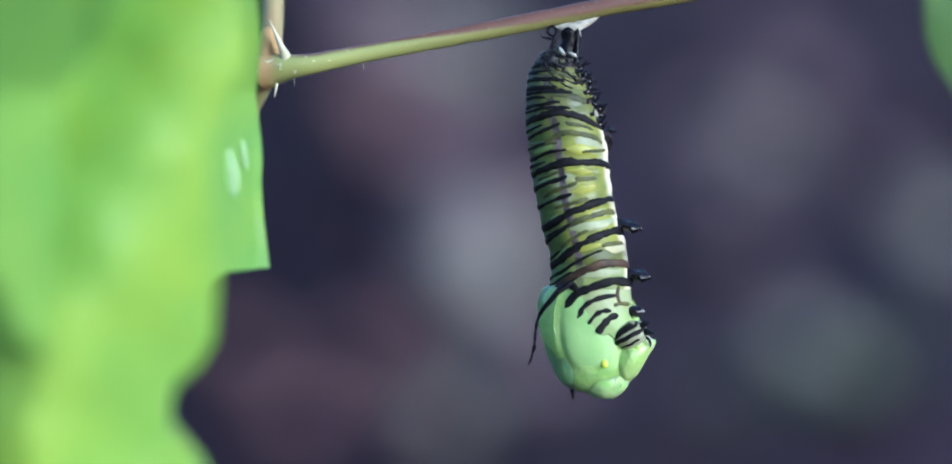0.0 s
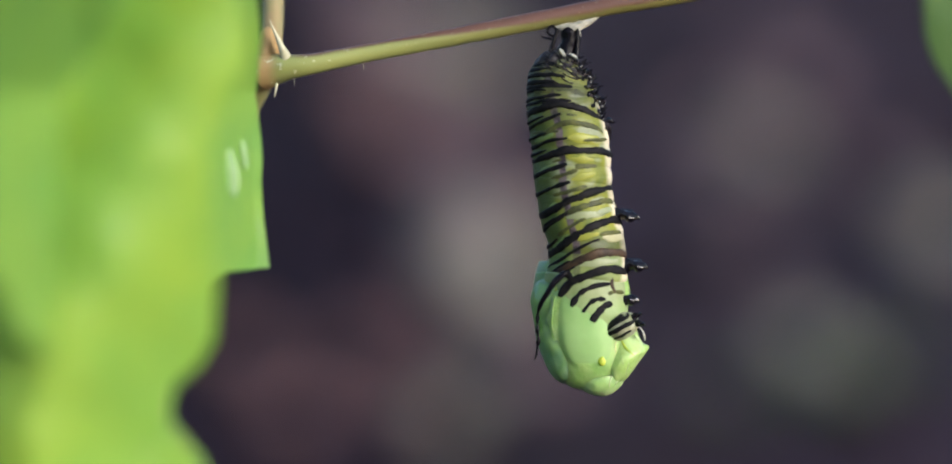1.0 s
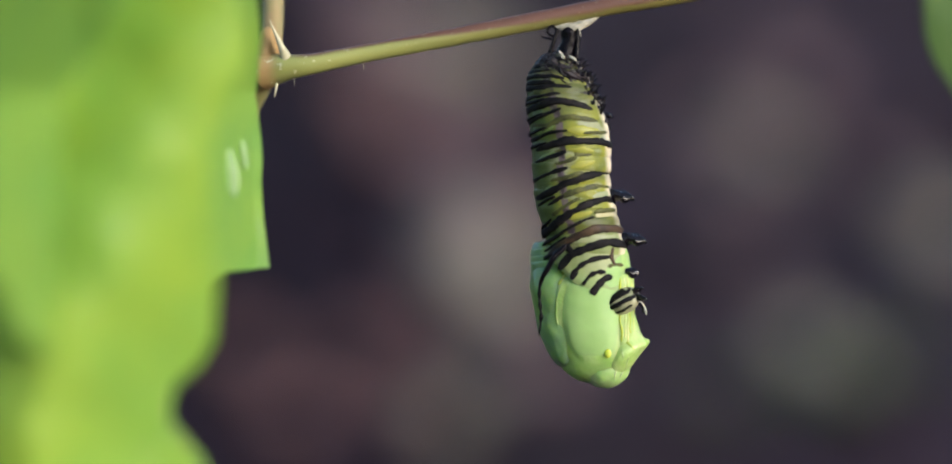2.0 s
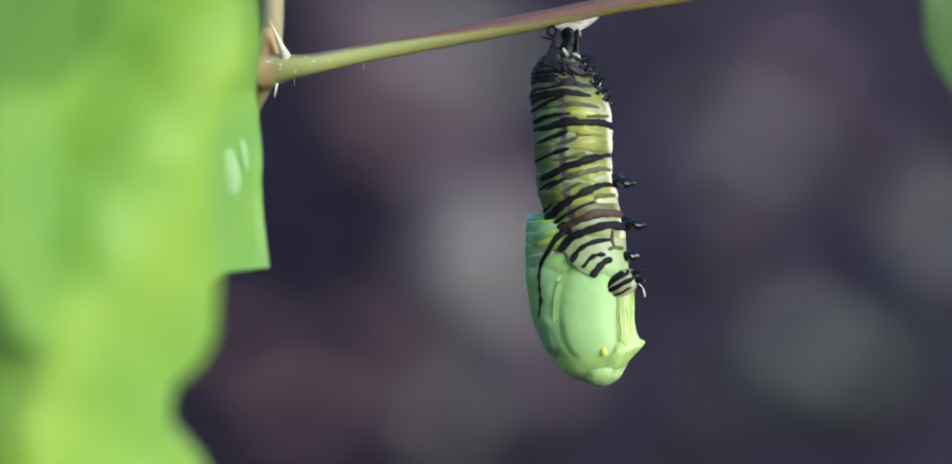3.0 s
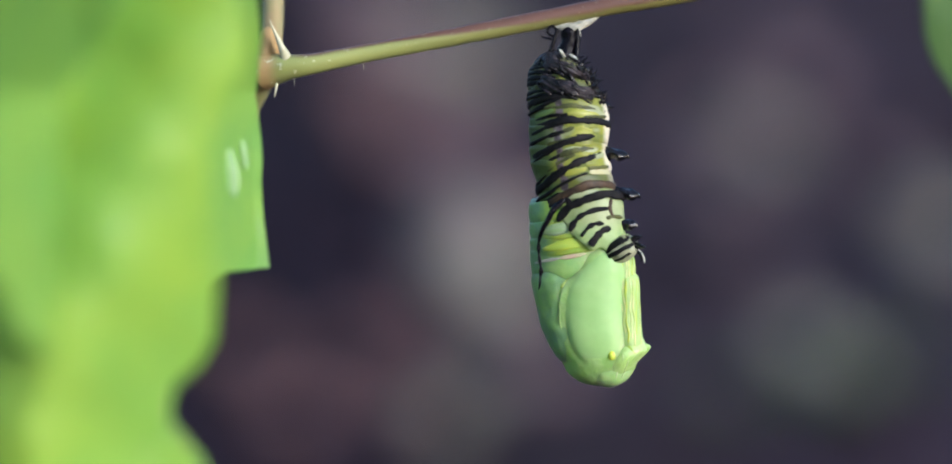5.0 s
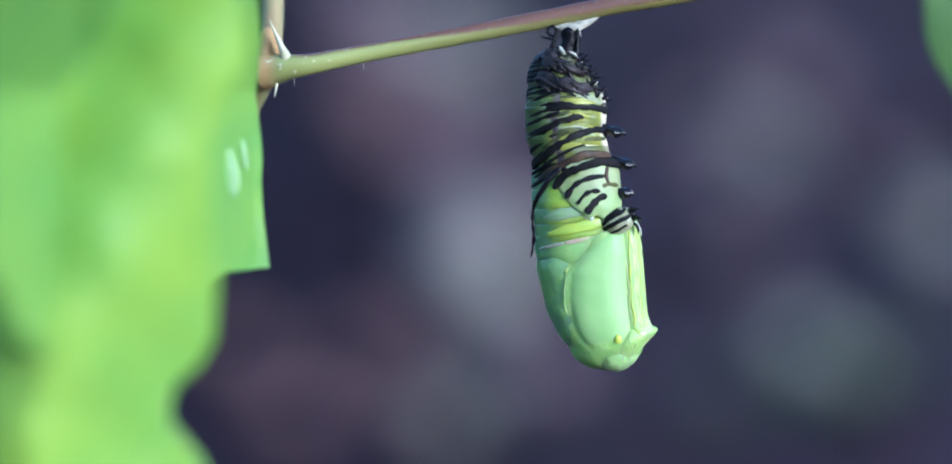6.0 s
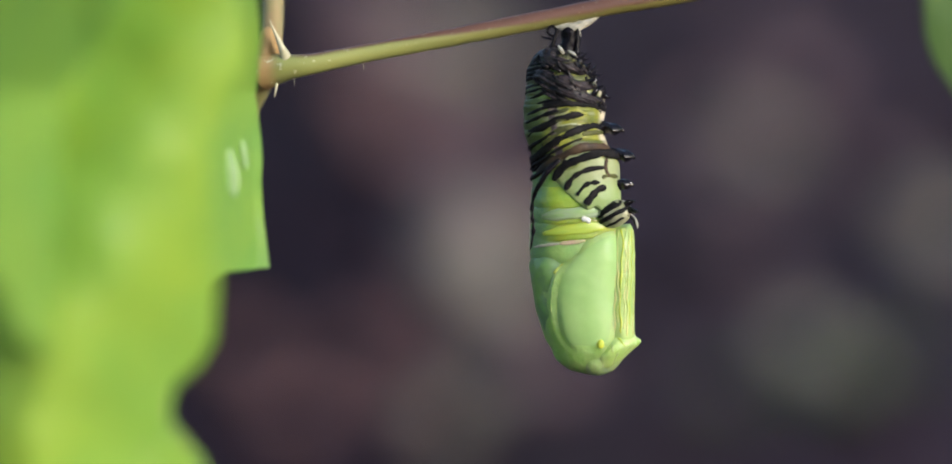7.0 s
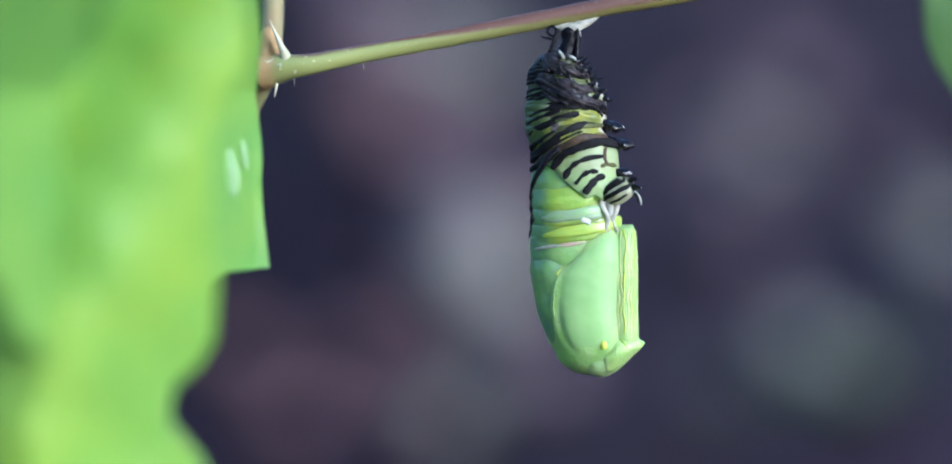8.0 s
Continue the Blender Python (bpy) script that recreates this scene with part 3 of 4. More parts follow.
def from_level(q, p):
    """Plan units to metres from the middle of level q."""
    return Vector((p.x - skin_middle(q), p.y, q - p.z)) * U


def skin_segment(q0, q1, q, material, wrinkle):
    """One ring of the old skin, its rims tucked in under its neighbours."""
    rows, cols = 15, 96
    verts, rest = [], []
    for i in range(rows):
        z = q0 - 7 + (q1 - q0 + 14) * i / (rows - 1)
        tuck = -2.6 * max(0.0, (q0 - z) / 7, (z - q1) / 7) ** 1.5 - 0.15
        for j in range(cols):
            a = 360 * j / cols
            o = round_way(a)
            crumple = wrinkle * (abs(noise.noise(Vector((o.x * 2.2 + z * 0.03, o.y * 2.2, z * 0.11)))) - 0.2)
            verts.append(from_level(q, skin_at(a, z, tuck + crumple)))
            rest.append(from_level(z, skin_at(a, z)) - Vector((0, 0, z * U)))
    faces = [tuple(reversed(f)) for f in grid_faces(rows, cols, True)]
    faces.append(tuple(range(cols)))
    faces.append(tuple(range(rows * cols - 1, (rows - 1) * cols - 1, -1)))
    return mesh_of("skin_segment", verts, faces, material, True, rest)


def skin_stripe(q, zl, zm, zr, wide, s0, s1, seed, material, height=2.0):
    """A dark stripe round the old skin: its level on the back's side, at the side line and on the belly's side; s0, s1 are its ends across."""
    a0 = -222 if s0 <= -1 else -180 + math.degrees(math.acos(-s0))
    a1 = 40 if s1 >= 1 else -math.degrees(math.acos(s1))
    n = max(14, int((a1 - a0) / 2.5))

    def fn(u, v):
        a = a0 + (a1 - a0) * u
        s = round_way(a).x if -180 <= a <= 0 else (-1 if a < -90 else 1)
        z = zl * (s + 0.2) * (s - 1) / 1.6 + zm * (s + 1) * (s - 1) / -0.96 + zr * (s + 1) * (s + 0.2) / 2.4
        taper = min(1.0, 6.0 * (u + 0.06), 6.0 * (1.06 - u)) ** 0.6
        half = 0.62 * wide * taper * (1 + 0.5 * noise.noise(Vector((a * 0.03, seed * 2.3, 0.5))) + 0.35 * noise.noise(Vector((a * 0.10, seed * 1.3, 4 + 2 * v))) + 0.3 * noise.noise(Vector((a * 0.33, seed * 1.9, 7 + 5 * v))))
        z += 2.2 * noise.noise(Vector((a * 0.035, seed * 5.1, 2))) + (v * 2 - 1) * half
        return from_level(q, skin_at(a, z, 0.1 + height * (1 - (v * 2 - 1) ** 4))), round_way(a)
    return shell("stripe", fn, n, 8, 3.2 * U, material)


def strap(name, q, line, wide, seed, material, grow=0.6, bulge=0.9, blunt=True):
    """A dark strap over the old skin along plan points (x across, z), blunt at both ends."""
    xs, zs = [p[0] for p in line], [p[1] for p in line]
    steps = list(range(len(line)))

    def fn(u, v):
        k = u * (len(line) - 1)
        x, z = smooth(k, steps, xs), smooth(k, steps, zs)
        dx, dz = smooth(min(k + 0.1, steps[-1]), steps, xs) - smooth(max(k - 0.1, 0), steps, xs), smooth(min(k + 0.1, steps[-1]), steps, zs) - smooth(max(k - 0.1, 0), steps, zs)
        size = math.hypot(dx, dz) or 1
        half = 0.52 * wide * (min(1.0, 5 * (u + 0.1), 5 * (1.1 - u)) if blunt else math.sin(math.pi * (0.04 + 0.92 * u)) ** 0.7) * (1 + 0.5 * noise.noise(Vector((k * 1.7, seed * 2.1, 1))))
        x, z = x - dz / size * half * (v * 2 - 1), z + dx / size * half * (v * 2 - 1)
        c, h = skin_middle(z), (smooth(z, SKIN_Z, SKIN_R) - smooth(z, SKIN_Z, SKIN_L)) / 2
        a = -math.degrees(math.acos(max(-1.0, min(1.0, (x - c) / h))))
        return from_level(q, skin_at(a, z, grow + bulge * (1 - (v * 2 - 1) ** 2))), round_way(a)
    return shell(name, fn, 8 * len(line), 6, 2.0 * U, material)


# the lower rim of the torn chest skin, from the back's side to the belly's side
CHEST_RIM_X = [908, 922, 934, 950, 966, 984, 1000, 1012, 1030, 1050]
CHEST_RIM_Z = [486, 500, 511, 528, 540, 553, 550, 556, 552, 545]


def chest_skin(q):
    def fn(u, v):
        a = -178 + 232 * v
        x = skin_middle(500) + 71 * round_way(a).x
        low = (smooth(x, CHEST_RIM_X, CHEST_RIM_Z) if a < 0 else 545) + 2.5 * noise.noise(Vector((a * 0.08, 2.0, 0)))
        z = 466 + (low - 466) * u
        return from_level(q, skin_at(a, z, -0.2 - 2.2 * max(0.0, 1 - u * 8) - 3.0 * max(0.0, u * 5 - 4))), round_way(a)
    return shell("chest_skin", fn, 26, 120, 1.0 * U, CHEST_SKIN)


def leg_mesh(length, seed, fat=1.3):
    """A shrivelled black leg: a jointed stub with a hooked tip."""
    rng = random.Random(seed)
    bend = rng.uniform(-2, 2)
    pts = [Vector((-10, 2, 0)), Vector((0, 0, 0)), Vector((length * 0.22, -2, 2)), Vector((length * 0.45, -3, 3 + bend)), Vector((length * 0.6, -3, 1 + bend)),
           Vector((length * 0.85, -4, 1 + bend)), Vector((length, -4, -3 + bend))]
    return tube("leg", [p * U for p in pts], [U * k * fat for k in (11, 10.5, 8, 6.5, 7.5, 4, 1)], LEG, 14, 0.45, 6)


def bristle_mesh(seed, size=1.0):
    rng = random.Random(seed)
    pts = [Vector((-4, 0, 0)), Vector((4, -1, rng.uniform(-3, 2))), Vector((8, -2, rng.uniform(-4, 6))), Vector((14 + rng.uniform(0, 9), -3, rng.uniform(-2, 11)))]
    return tube("bristle", [p * U * size for p in pts], [U * k * size for k in (7.0, 5.4, 3.0, 0.4)], LEG, 8, 0.4)


def crease_mesh(point, count, seed, a0, a1, span, size=1.0):
    """Slack folds of dry skin that slant down over a band, joined into one mesh; point(a, w) gives place and outward way."""
    rng = random.Random(seed)
    verts, faces = [], []
    for n in range(count):
        a, w = a0 + (a1 - a0) * (n + rng.random()) / count, rng.uniform(-1, 0.3)
        turn, drop = rng.uniform(18, 36) * size, rng.uniform(0.5, 1.1) * span
        wide, high = rng.uniform(3.8, 7.4) * size, rng.uniform(2.6, 4.6) * size
        k, rings, sides = len(verts), 9, 6
        for i in range(rings):
            s = i / (rings - 1)
            sag = 0.25 * math.sin(s * 3.1) + 0.12 * noise.noise(Vector((n * 3.1, s * 3, seed)))
            c, o = point(a + turn * s, w + drop * (s + sag))
            c2, _ = point(a + turn * (s + 0.05), w + drop * (s + 0.05))
            way = (c2 - c).normalized()
            side = o.cross(way).normalized()
            r = math.sin(math.pi * (0.06 + 0.88 * s)) ** 0.6
            for j in range(sides):
                b = 2 * math.pi * j / sides
                verts.append(c + (side * math.cos(b) * wide + o * (math.sin(b) * high - 0.8)) * r * U)
        for i in range(rings - 1):
            for j in range(sides):
                faces.append((k + i * sides + j, k + i * sides + (j + 1) % sides, k + (i + 1) * sides + (j + 1) % sides, k + (i + 1) * sides + j))
        faces += [tuple(range(k + sides - 1, k - 1, -1)), tuple(range(k + (rings - 1) * sides, k + rings * sides))]
    return mesh_of("crease", verts, faces, FRAY)


def fold_mesh(half, deep, seed, a0):
    """A ruffled band of slack skin that bulges out as the skin bunches up."""
    def fn(u, v):
        a, w = a0 + (8 - a0) * v, 1 - 2 * u
        o = round_way(a)
        ruff = abs(noise.noise(Vector((a * 0.03 + w * 0.9, w * 2.2 + a * 0.025, seed * 4.0)))) * 8
        edge = 1 - abs(2 * v - 1) ** 4
        r = -6 - 3 * w ** 4 + (6 + ruff) * edge
        zz = 11 * w - 0.10 * (a + 90) + 4 * noise.noise(Vector((a * 0.05, w, seed * 2.2)))
        return Vector((o.x * (half + r), o.y * (deep + r), zz)) * U, o
    return shell("skin_fold", fn, 14, 90, 2 * U, WRINKLED)


# ---- the pupa: its lobes are given from its yellow spot, x across and z downwards ----
SPOT_AT = (991, 564)


class Lobe:
    """A rounded body of the pupa: outline left and right and depth against the level z."""

    def __init__(self, zs, left, right, deep, back=0.0, square=1.0, lump=0.0, seed=0, relief=None):
        self.zs, self.left, self.right, self.deep = zs, left, right, deep
        self.back, self.square, self.lump, self.seed, self.relief = back, square, lump, seed, relief

    def at(self, a, z, grow=0.0):
        l, r, d = (smooth(z, self.zs, k) for k in (self.left, self.right, self.deep))
        o = round_way(a)
        k = 1 + self.lump * (noise.noise(Vector((o.x * 1.6, o.y * 1.6, z * 0.03 + self.seed))) + 0.5 * noise.noise(Vector((o.x * 4, o.y * 4, z * 0.07 + self.seed))))
        x = math.copysign(abs(o.x) ** self.square, o.x)
        y = math.copysign(abs(o.y) ** self.square, o.y)
        if self.relief and o.y < 0:
            grow += self.relief((l + r) / 2 + (r - l) / 2 * x, z) * min(1.0, -4 * o.y)
        return Vector(((l + r) / 2 + (r - l) / 2 * k * x + grow * o.x, self.back + d * k * y + grow * o.y, -z)) * U

    def over(self, x, z, grow=0.0):
        """The front surface at x, z."""
        l, r = smooth(z, self.zs, self.left), smooth(z, self.zs, self.right)
        s = max(-1.0, min(1.0, (2 * x - l - r) / (r - l)))
        return self.at(-math.degrees(math.acos(math.copysign(abs(s) ** (1 / self.square), s))), z, grow)

    def mesh(self, name, material, rows=70, cols=150):
        verts = [self.at(360 * j / cols, self.zs[0] + (self.zs[-1] - self.zs[0]) * i / (rows - 1)) for i in range(rows) for j in range(cols)]
        faces = [tuple(reversed(f)) for f in grid_faces(rows, cols, True)]
        faces += [tuple(range(cols)), tuple(range(rows * cols - 1, (rows - 1) * cols - 1, -1))]
        return mesh_of(name, verts, faces, material)

    def line(self, name, points, r, material, grow=0.0, waver=0.0, seed=0, steps=6):
        """A raised line over the front along points (x, z)."""
        pts, radii = [], []
        for i in range(len(points) - 1):
            for k in range(steps):
                t = k / steps
                x, z = (points[i][j] + (points[i + 1][j] - points[i][j]) * t for j in (0, 1))
                pts.append(self.over(x + waver * noise.noise(Vector((z * 0.045, seed * 2.7, 0))), z, grow))
                radii.append(r * U * (1 + 0.5 * noise.noise(Vector((z * 0.06, seed * 3.3, 9)))))
        pts.append(self.over(*points[-1], grow))
        radii.append(r * U)
        radii[0], radii[-1] = radii[0] * 0.4, radii[-1] * 0.3
        return tube(name, pts, radii, material, 8, 0.2, 2)


def rim_relief(x, z):
    """The raised rim along the wing case, with a groove inside it and another towards the back."""
    rim = smooth(z, [-130, -100, -60, -30, 0, 16], [-68, -76, -80, -77, -65, -52])
    low, high = table(z, [-70, -40, 4, 18], [0, 1, 1, 0]), table(z, [-128, -105, -40, -10], [0, 1, 1, 0])
    return (1.8 * high * math.exp(-((x - rim) / 4) ** 2) - (0.6 + 1.5 * low) * table(z, [-130, -100], [0, 1]) * math.exp(-((x - rim - 8) / 6) ** 2) * table(z, [4, 18], [1, 0])
            - 1.6 * low * math.exp(-((x - rim + 18) / 7) ** 2))


THORAX = Lobe([-198, -190, -170, -140, -126, -110, -80, -50, -20, 0, 8, 15, 28, 40, 49, 54], [-6, -30, -54, -76, -88, -101, -105, -102, -93, -85, -79, -76, -70, -56, -38, -8],
              [14, 26, 38, 44, 45, 46, 46, 46, 47, 48, 48, 46, 40, 31, 20, 4], [16, 40, 53, 59, 60, 61, 62, 62, 61, 58, 56, 53, 46, 36, 24, 8], 4, 0.94, 0.015, 1, rim_relief)
BACK = Lobe([-160, -152, -130, -100, -60, -30, -10, 2, 9, 14], [-92, -108, -117, -114, -107, -98, -89, -81, -74, -66], [-40, -28, -22, -22, -24, -28, -34, -40, -48, -56],
            [14, 34, 46, 48, 48, 47, 43, 35, 24, 8], 4, 0.96, 0.04, 4)
LEG_CASE = Lobe([-132, -126, -112, -90, -50, -14, 4, 12], [14, 9, 7, 6, 6, 8, 12, 22], [50, 55, 57, 57, 57, 58, 55, 44], [32, 41, 45, 46, 47, 47, 40, 20], 2, 0.9, 0.015, 2)
LEG_TIP = Lobe([-196, -190, -170, -130, -112, -106], [28, 16, 10, 8, 8, 14], [48, 51, 54, 56.5, 56, 50], [10, 30, 40, 44, 43, 34], 2, 0.9, 0.015, 2)
FACE = Lobe([-64, -56, -40, -24, -12, -4, 2, 8, 14, 22, 32, 42, 50], [34, 22, 12, 6, 0, -6, -10, -12, -14, -14, -12, -8, 2], [46, 52, 55, 57, 61, 66, 67, 62, 56, 48, 38, 26, 12],
            [8, 22, 32, 38, 43, 49, 52, 53, 53, 51, 44, 34, 14], 2, 0.95, 0.05, 5)
BEAK = Lobe([8, 14, 22, 32, 42, 49, 54, 57], [-18, -32, -42, -43, -37, -28, -18, -6], [20, 32, 37, 36, 30, 21, 12, 4], [18, 32, 40, 41, 37, 29, 19, 6], -1, 0.95, 0.05, 9)
WING_Z = [-186, -176, -160, -140, -120, -100, -70, -40, -15, 2, 12]
WING_L = [18, 2, -22, -46, -62, -70, -76, -76, -70, -60, -44]
WING_R = [33, 33, 32, 31, 30, 28, 25, 23, 21, 18, 2]


def wing_plate():
    """The smooth wing case, a little proud of the thorax, thin at its rim."""
    def fn(u, v):
        z = WING_Z[0] + (WING_Z[-1] - WING_Z[0]) * u
        x = smooth(z, WING_Z, WING_L) + (smooth(z, WING_Z, WING_R) - smooth(z, WING_Z, WING_L)) * v
        rise = (1 - abs(2 * v - 1) ** 3) * (1 - abs(2 * u - 1) ** 3)
        return THORAX.over(x, z, -0.5 + 2.1 * rise), Vector((0.2, -1, 0)).normalized()
    return shell("wing_case", fn, 60, 44, 3 * U, WING)


def ring_point(a, w, half, deep, tall, seed, grow=0.0):
    taper = (0.012, 0.012, 0.015, 0.03, 0.08)[seed]
    o = round_way(a)
    k = (1 - 0.008 * w ** 8 - taper * max(0.0, w + 0.3) ** 2 - (0.10 if seed == 0 else 0.03) * max(0.0, -0.1 - w) ** 2) * (1 + 0.02 * noise.noise(Vector((o.x * 2, o.y * 2, w * 2 + seed))))
    return Vector((o.x * (half * k + grow), o.y * (deep * k + grow), w * tall)) * U


def pupa_ring(half, deep, tall, seed, material):
    rows, cols = 15, 80
    verts = [ring_point(360 * j / cols, -1 + 2 * i / (rows - 1), half, deep, tall, seed) for i in range(rows) for j in range(cols)]
    faces = grid_faces(rows, cols, True)
    faces += [tuple(range(cols - 1, -1, -1)), tuple(range((rows - 1) * cols, rows * cols))]
    return mesh_of("pupa_ring", verts, faces, material)


def band_on(point, name, a0, a1, w0, w1, half_w, seed, material, ragged=0.3):
    """A band along a surface point(a, w, grow), its middle from w0 to w1."""
    n = max(12, int(abs(a1 - a0) / 4))

    def fn(u, v):
        a = a0 + (a1 - a0) * u
        taper = min(1.0, 3.5 * (u + 0.07), 3.5 * (1.07 - u))
        k = half_w * taper * (1 + ragged * noise.noise(Vector((a * 0.05, seed * 2.3, 0.5))))
        w = w0 + (w1 - w0) * u + 0.10 * noise.noise(Vector((a * 0.025, seed * 5.1, 2))) + (v * 2 - 1) * k
        return point(a, max(-0.97, min(0.97, w)), 0.2 + 0.5 * (1 - (v * 2 - 1) ** 2)), round_way(a)
    return shell(name, fn, n, 6, 1.6 * U, material)


# stripes of the old skin: levels on the back, at the side line and on the belly, width, ends across
BOLD = ((203, 189, 214, 9, -1, 0.97), (289, 271, 274, 10, -1, 1), (377, 350, 327, 8.5, -1, 1), (438, 403, 379, 10.5, -1, 1))
FINE = ((156, 153, 162, 5, -1, 0.35), (186, 180, 192, 5, -1, 0.2), (110, 108, 116, 5, -1, 0.0), (121, 120, 130, 5, -1, -0.2), (164, 162, 170, 4.5, -1, -0.45), (217, 201, 200, 4, -1, -0.6), (247, 232, 230, 4, -1, -0.6), (276, 262, 262, 4, -1, -0.65), (134, 133, 150, 5, -1, 0.2), (148, 147, 166, 6, -1, -0.15), (178, 172, 180, 5.5, -1, -0.05), (229, 208, 205, 5.5, -1, -0.15), (264, 249, 250, 5, -1, -0.1), (312, 294, 290, 6, -1, -0.15),
        (342, 322, 310, 6, -1, -0.1), (400, 366, 350, 7, -1, -0.3), (392, 370, 360, 4, -0.95, -0.5), (426, 392, 380, 4.5, -1, -0.75), (458, 424, 408, 5, -1, 0.32), (482, 452, 440, 5.5, -1, -0.35), (470, 438, 430, 4.5, -1, -0.5))
DULL = ((166, 158, 176, 12, -0.8, 0.75), (258, 224, 242, 7.5, -0.7, 0.85), (330, 308, 286, 6, -0.85, 0.1), (310, 300, 292, 7, 0.05, 0.62), (396, 366, 350, 8, -0.35, 0.95), (262, 256, 247, 4, 0.3, 0.9), (125, 122, 140, 6, -0.7, 0.6), (216, 206, 222, 5, 0.0, 0.7), (240, 236, 228, 4, -0.95, -0.3), (300, 283, 283, 4, -0.9, -0.3), (352, 336, 322, 5, -0.6, 0.3), (420, 388, 366, 5, -0.7, 0.1), (448, 416, 400, 5, 0.35, 0.9))
BROWN = ((478, 444, 436, 10.5, -0.9, 1),)
CUTS = [82, 98, 113, 128, 144, 160, 180, 206, 234, 262, 290, 318, 345, 370, 394, 416, 436, 454, 474]


def build_animal():
    made = {"skin": [], "fold": [], "ring": []}
    animal = empty("caterpillar", HANG)
    tagged(animal, "hanging caterpillar shedding its striped skin over a green pupa", "caterpillar")
    # the black stalk by which it hangs, with the old hind legs
    part("stalk", tube("stalk", [local(938, 38), local(937, 52), local(936, 70), local(926, 104)], [8 * U, 13 * U, 12 * U, 17 * U], BLACK, 16, 0.35, 6), animal, None, "black wrinkled hind stalk")
    for pts, r in (([(917, 50), (911, 43), (904, 45), (902, 54), (908, 58), (912, 62), (908, 76), (903, 92)], 2.4), ([(892, 60), (900, 63), (908, 64)], 1.6),
                   ([(949, 46), (952, 60), (951, 76), (949, 98)], 3.6), ([(918, 48), (913, 66), (908, 82), (906, 96)], 3.6)):
        part("filament", tube("filament", [local(x, z, -8) for x, z in pts], [U * r] * (len(pts) - 1) + [U * r * 1.4], BLACK, 8, 0.4), animal)
    part("silk_collar", blob("silk_collar", (3.6 * U, 3 * U, 9 * U), SILK, 0.3, 2, 8), animal, Matrix.Translation(local(953, 57, -6)), "white silk lump")
    # the old skin, ring by ring
    rings = []
    for i, (q0, q1) in enumerate(zip(CUTS, CUTS[1:])):
        q = (q0 + q1) / 2
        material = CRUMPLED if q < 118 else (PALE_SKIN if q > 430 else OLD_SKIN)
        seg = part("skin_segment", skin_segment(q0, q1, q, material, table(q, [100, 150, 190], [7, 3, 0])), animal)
        rings.append((seg, q))
        if i == 0:
            for k, (x, z, turn) in enumerate(((924, 87, 52), (943, 92, 30))):
                m = Matrix.Translation(from_level(q, Vector((x, -34 + 8 * k, z)))) @ pose(0, 0, 0, 0, turn, 0)
                part("shred", blob("shred", (7.5 * U, 3 * U, 3 * U), SHED, 0.5, 2.2, 4 + k, 3), seg, m, "pale dry shred of skin")
        if q < 150:
            def on_seg(a, w, q=q):
                return from_level(q, skin_at(a, q + 9 * w, 0.4)), round_way(a)

            crease = part("crease", crease_mesh(on_seg, 9 if q < 118 else 6, i + 11, -150 if q < 118 else -110, -30, 1.6, 0.9), seg, None, "dry black slack skin")
            tagged(crease, kind="stuff")
        if 96 < q < 215:
            for k in range(3):
                a = -6 - 17 * k
                m = Matrix.Translation(from_level(q, skin_at(a, q + 5 * math.sin(k * 2.1 + i), -2))) @ pose(0, 0, 0, 0, -10 + 25 * math.sin(k * 3 + i), a * 0.8)
                part("bristle", bristle_mesh(i * 5 + k, 1.0 if k < 2 else 0.7), seg, m)
    made["skin"] += rings
    chest_q = 509
    chest = part("chest_skin", chest_skin(chest_q), animal, None, "torn pale chest skin with black stripes")
    made["skin"].append((chest, chest_q))
    for k, (rows, paint) in enumerate(((BOLD, INK), (FINE, INK), (DULL, OLIVE), (BROWN, RUST))):
        for j, row in enumerate(rows):
            seg, q = min(rings, key=lambda r: abs(r[1] - row[1]))
            part("stripe", skin_stripe(q, *row, 10 * k + j, paint, (2.0, 1.8, 0.7, 1.6)[k]), seg)
    for k, (line, wide) in enumerate(((((1040, 468), (1012, 461), (988, 466), (966, 474), (946, 484), (930, 506)), 12), (((1010, 485), (988, 488), (968, 496), (956, 507), (948, 522)), 8.5),
                                      (((1003, 510), (990, 510), (978, 516), (966, 531)), 7), (((1014, 517), (1002, 521), (991, 532), (981, 546)), 10))):
        part("stripe", strap("stripe", chest_q, line, wide, k + 3, INK, 0.8 if k else 3.2), chest)
    part("stripe", strap("stripe", chest_q, ((938, 466), (948, 476), (954, 486)), 10, 9, INK, 3.0), chest)
    for k, line in enumerate((((1016, 470), (1014, 486), (1020, 500)), ((1034, 500), (1018, 498), (1008, 502)))):
        part("stripe", strap("stripe", chest_q, line, 5, k + 23, (RUST, OLIVE)[k], 0.6), chest)
    # bright cells between the stripes
    for k, (x, z, rise, long, wide, paint) in enumerate(((968, 373, -5, 66, 15, CELL_WHITE), (966, 407, -5, 42, 11, CELL_YELLOW), (958, 313, -5, 40, 11, CELL_YELLOW), (956, 248, 0, 52, 15, CELL_YELLOW),
                                                         (951, 284, 1, 44, 10, CELL_YELLOW), (1010, 408, 1, 34, 18, CELL_CREAM), (982, 450, -3, 74, 13, CELL_WHITE), (996, 366, -4, 26, 10, CELL_WHITE),
                                                         (893, 248, -6, 30, 8, CELL_GREEN), (898, 300, -7, 30, 8, CELL_GREEN), (906, 366, -12, 24, 8, CELL_GREEN), (925, 416, -12, 26, 8, CELL_GREEN))):
        seg, q = min(rings, key=lambda r: abs(r[1] - z))
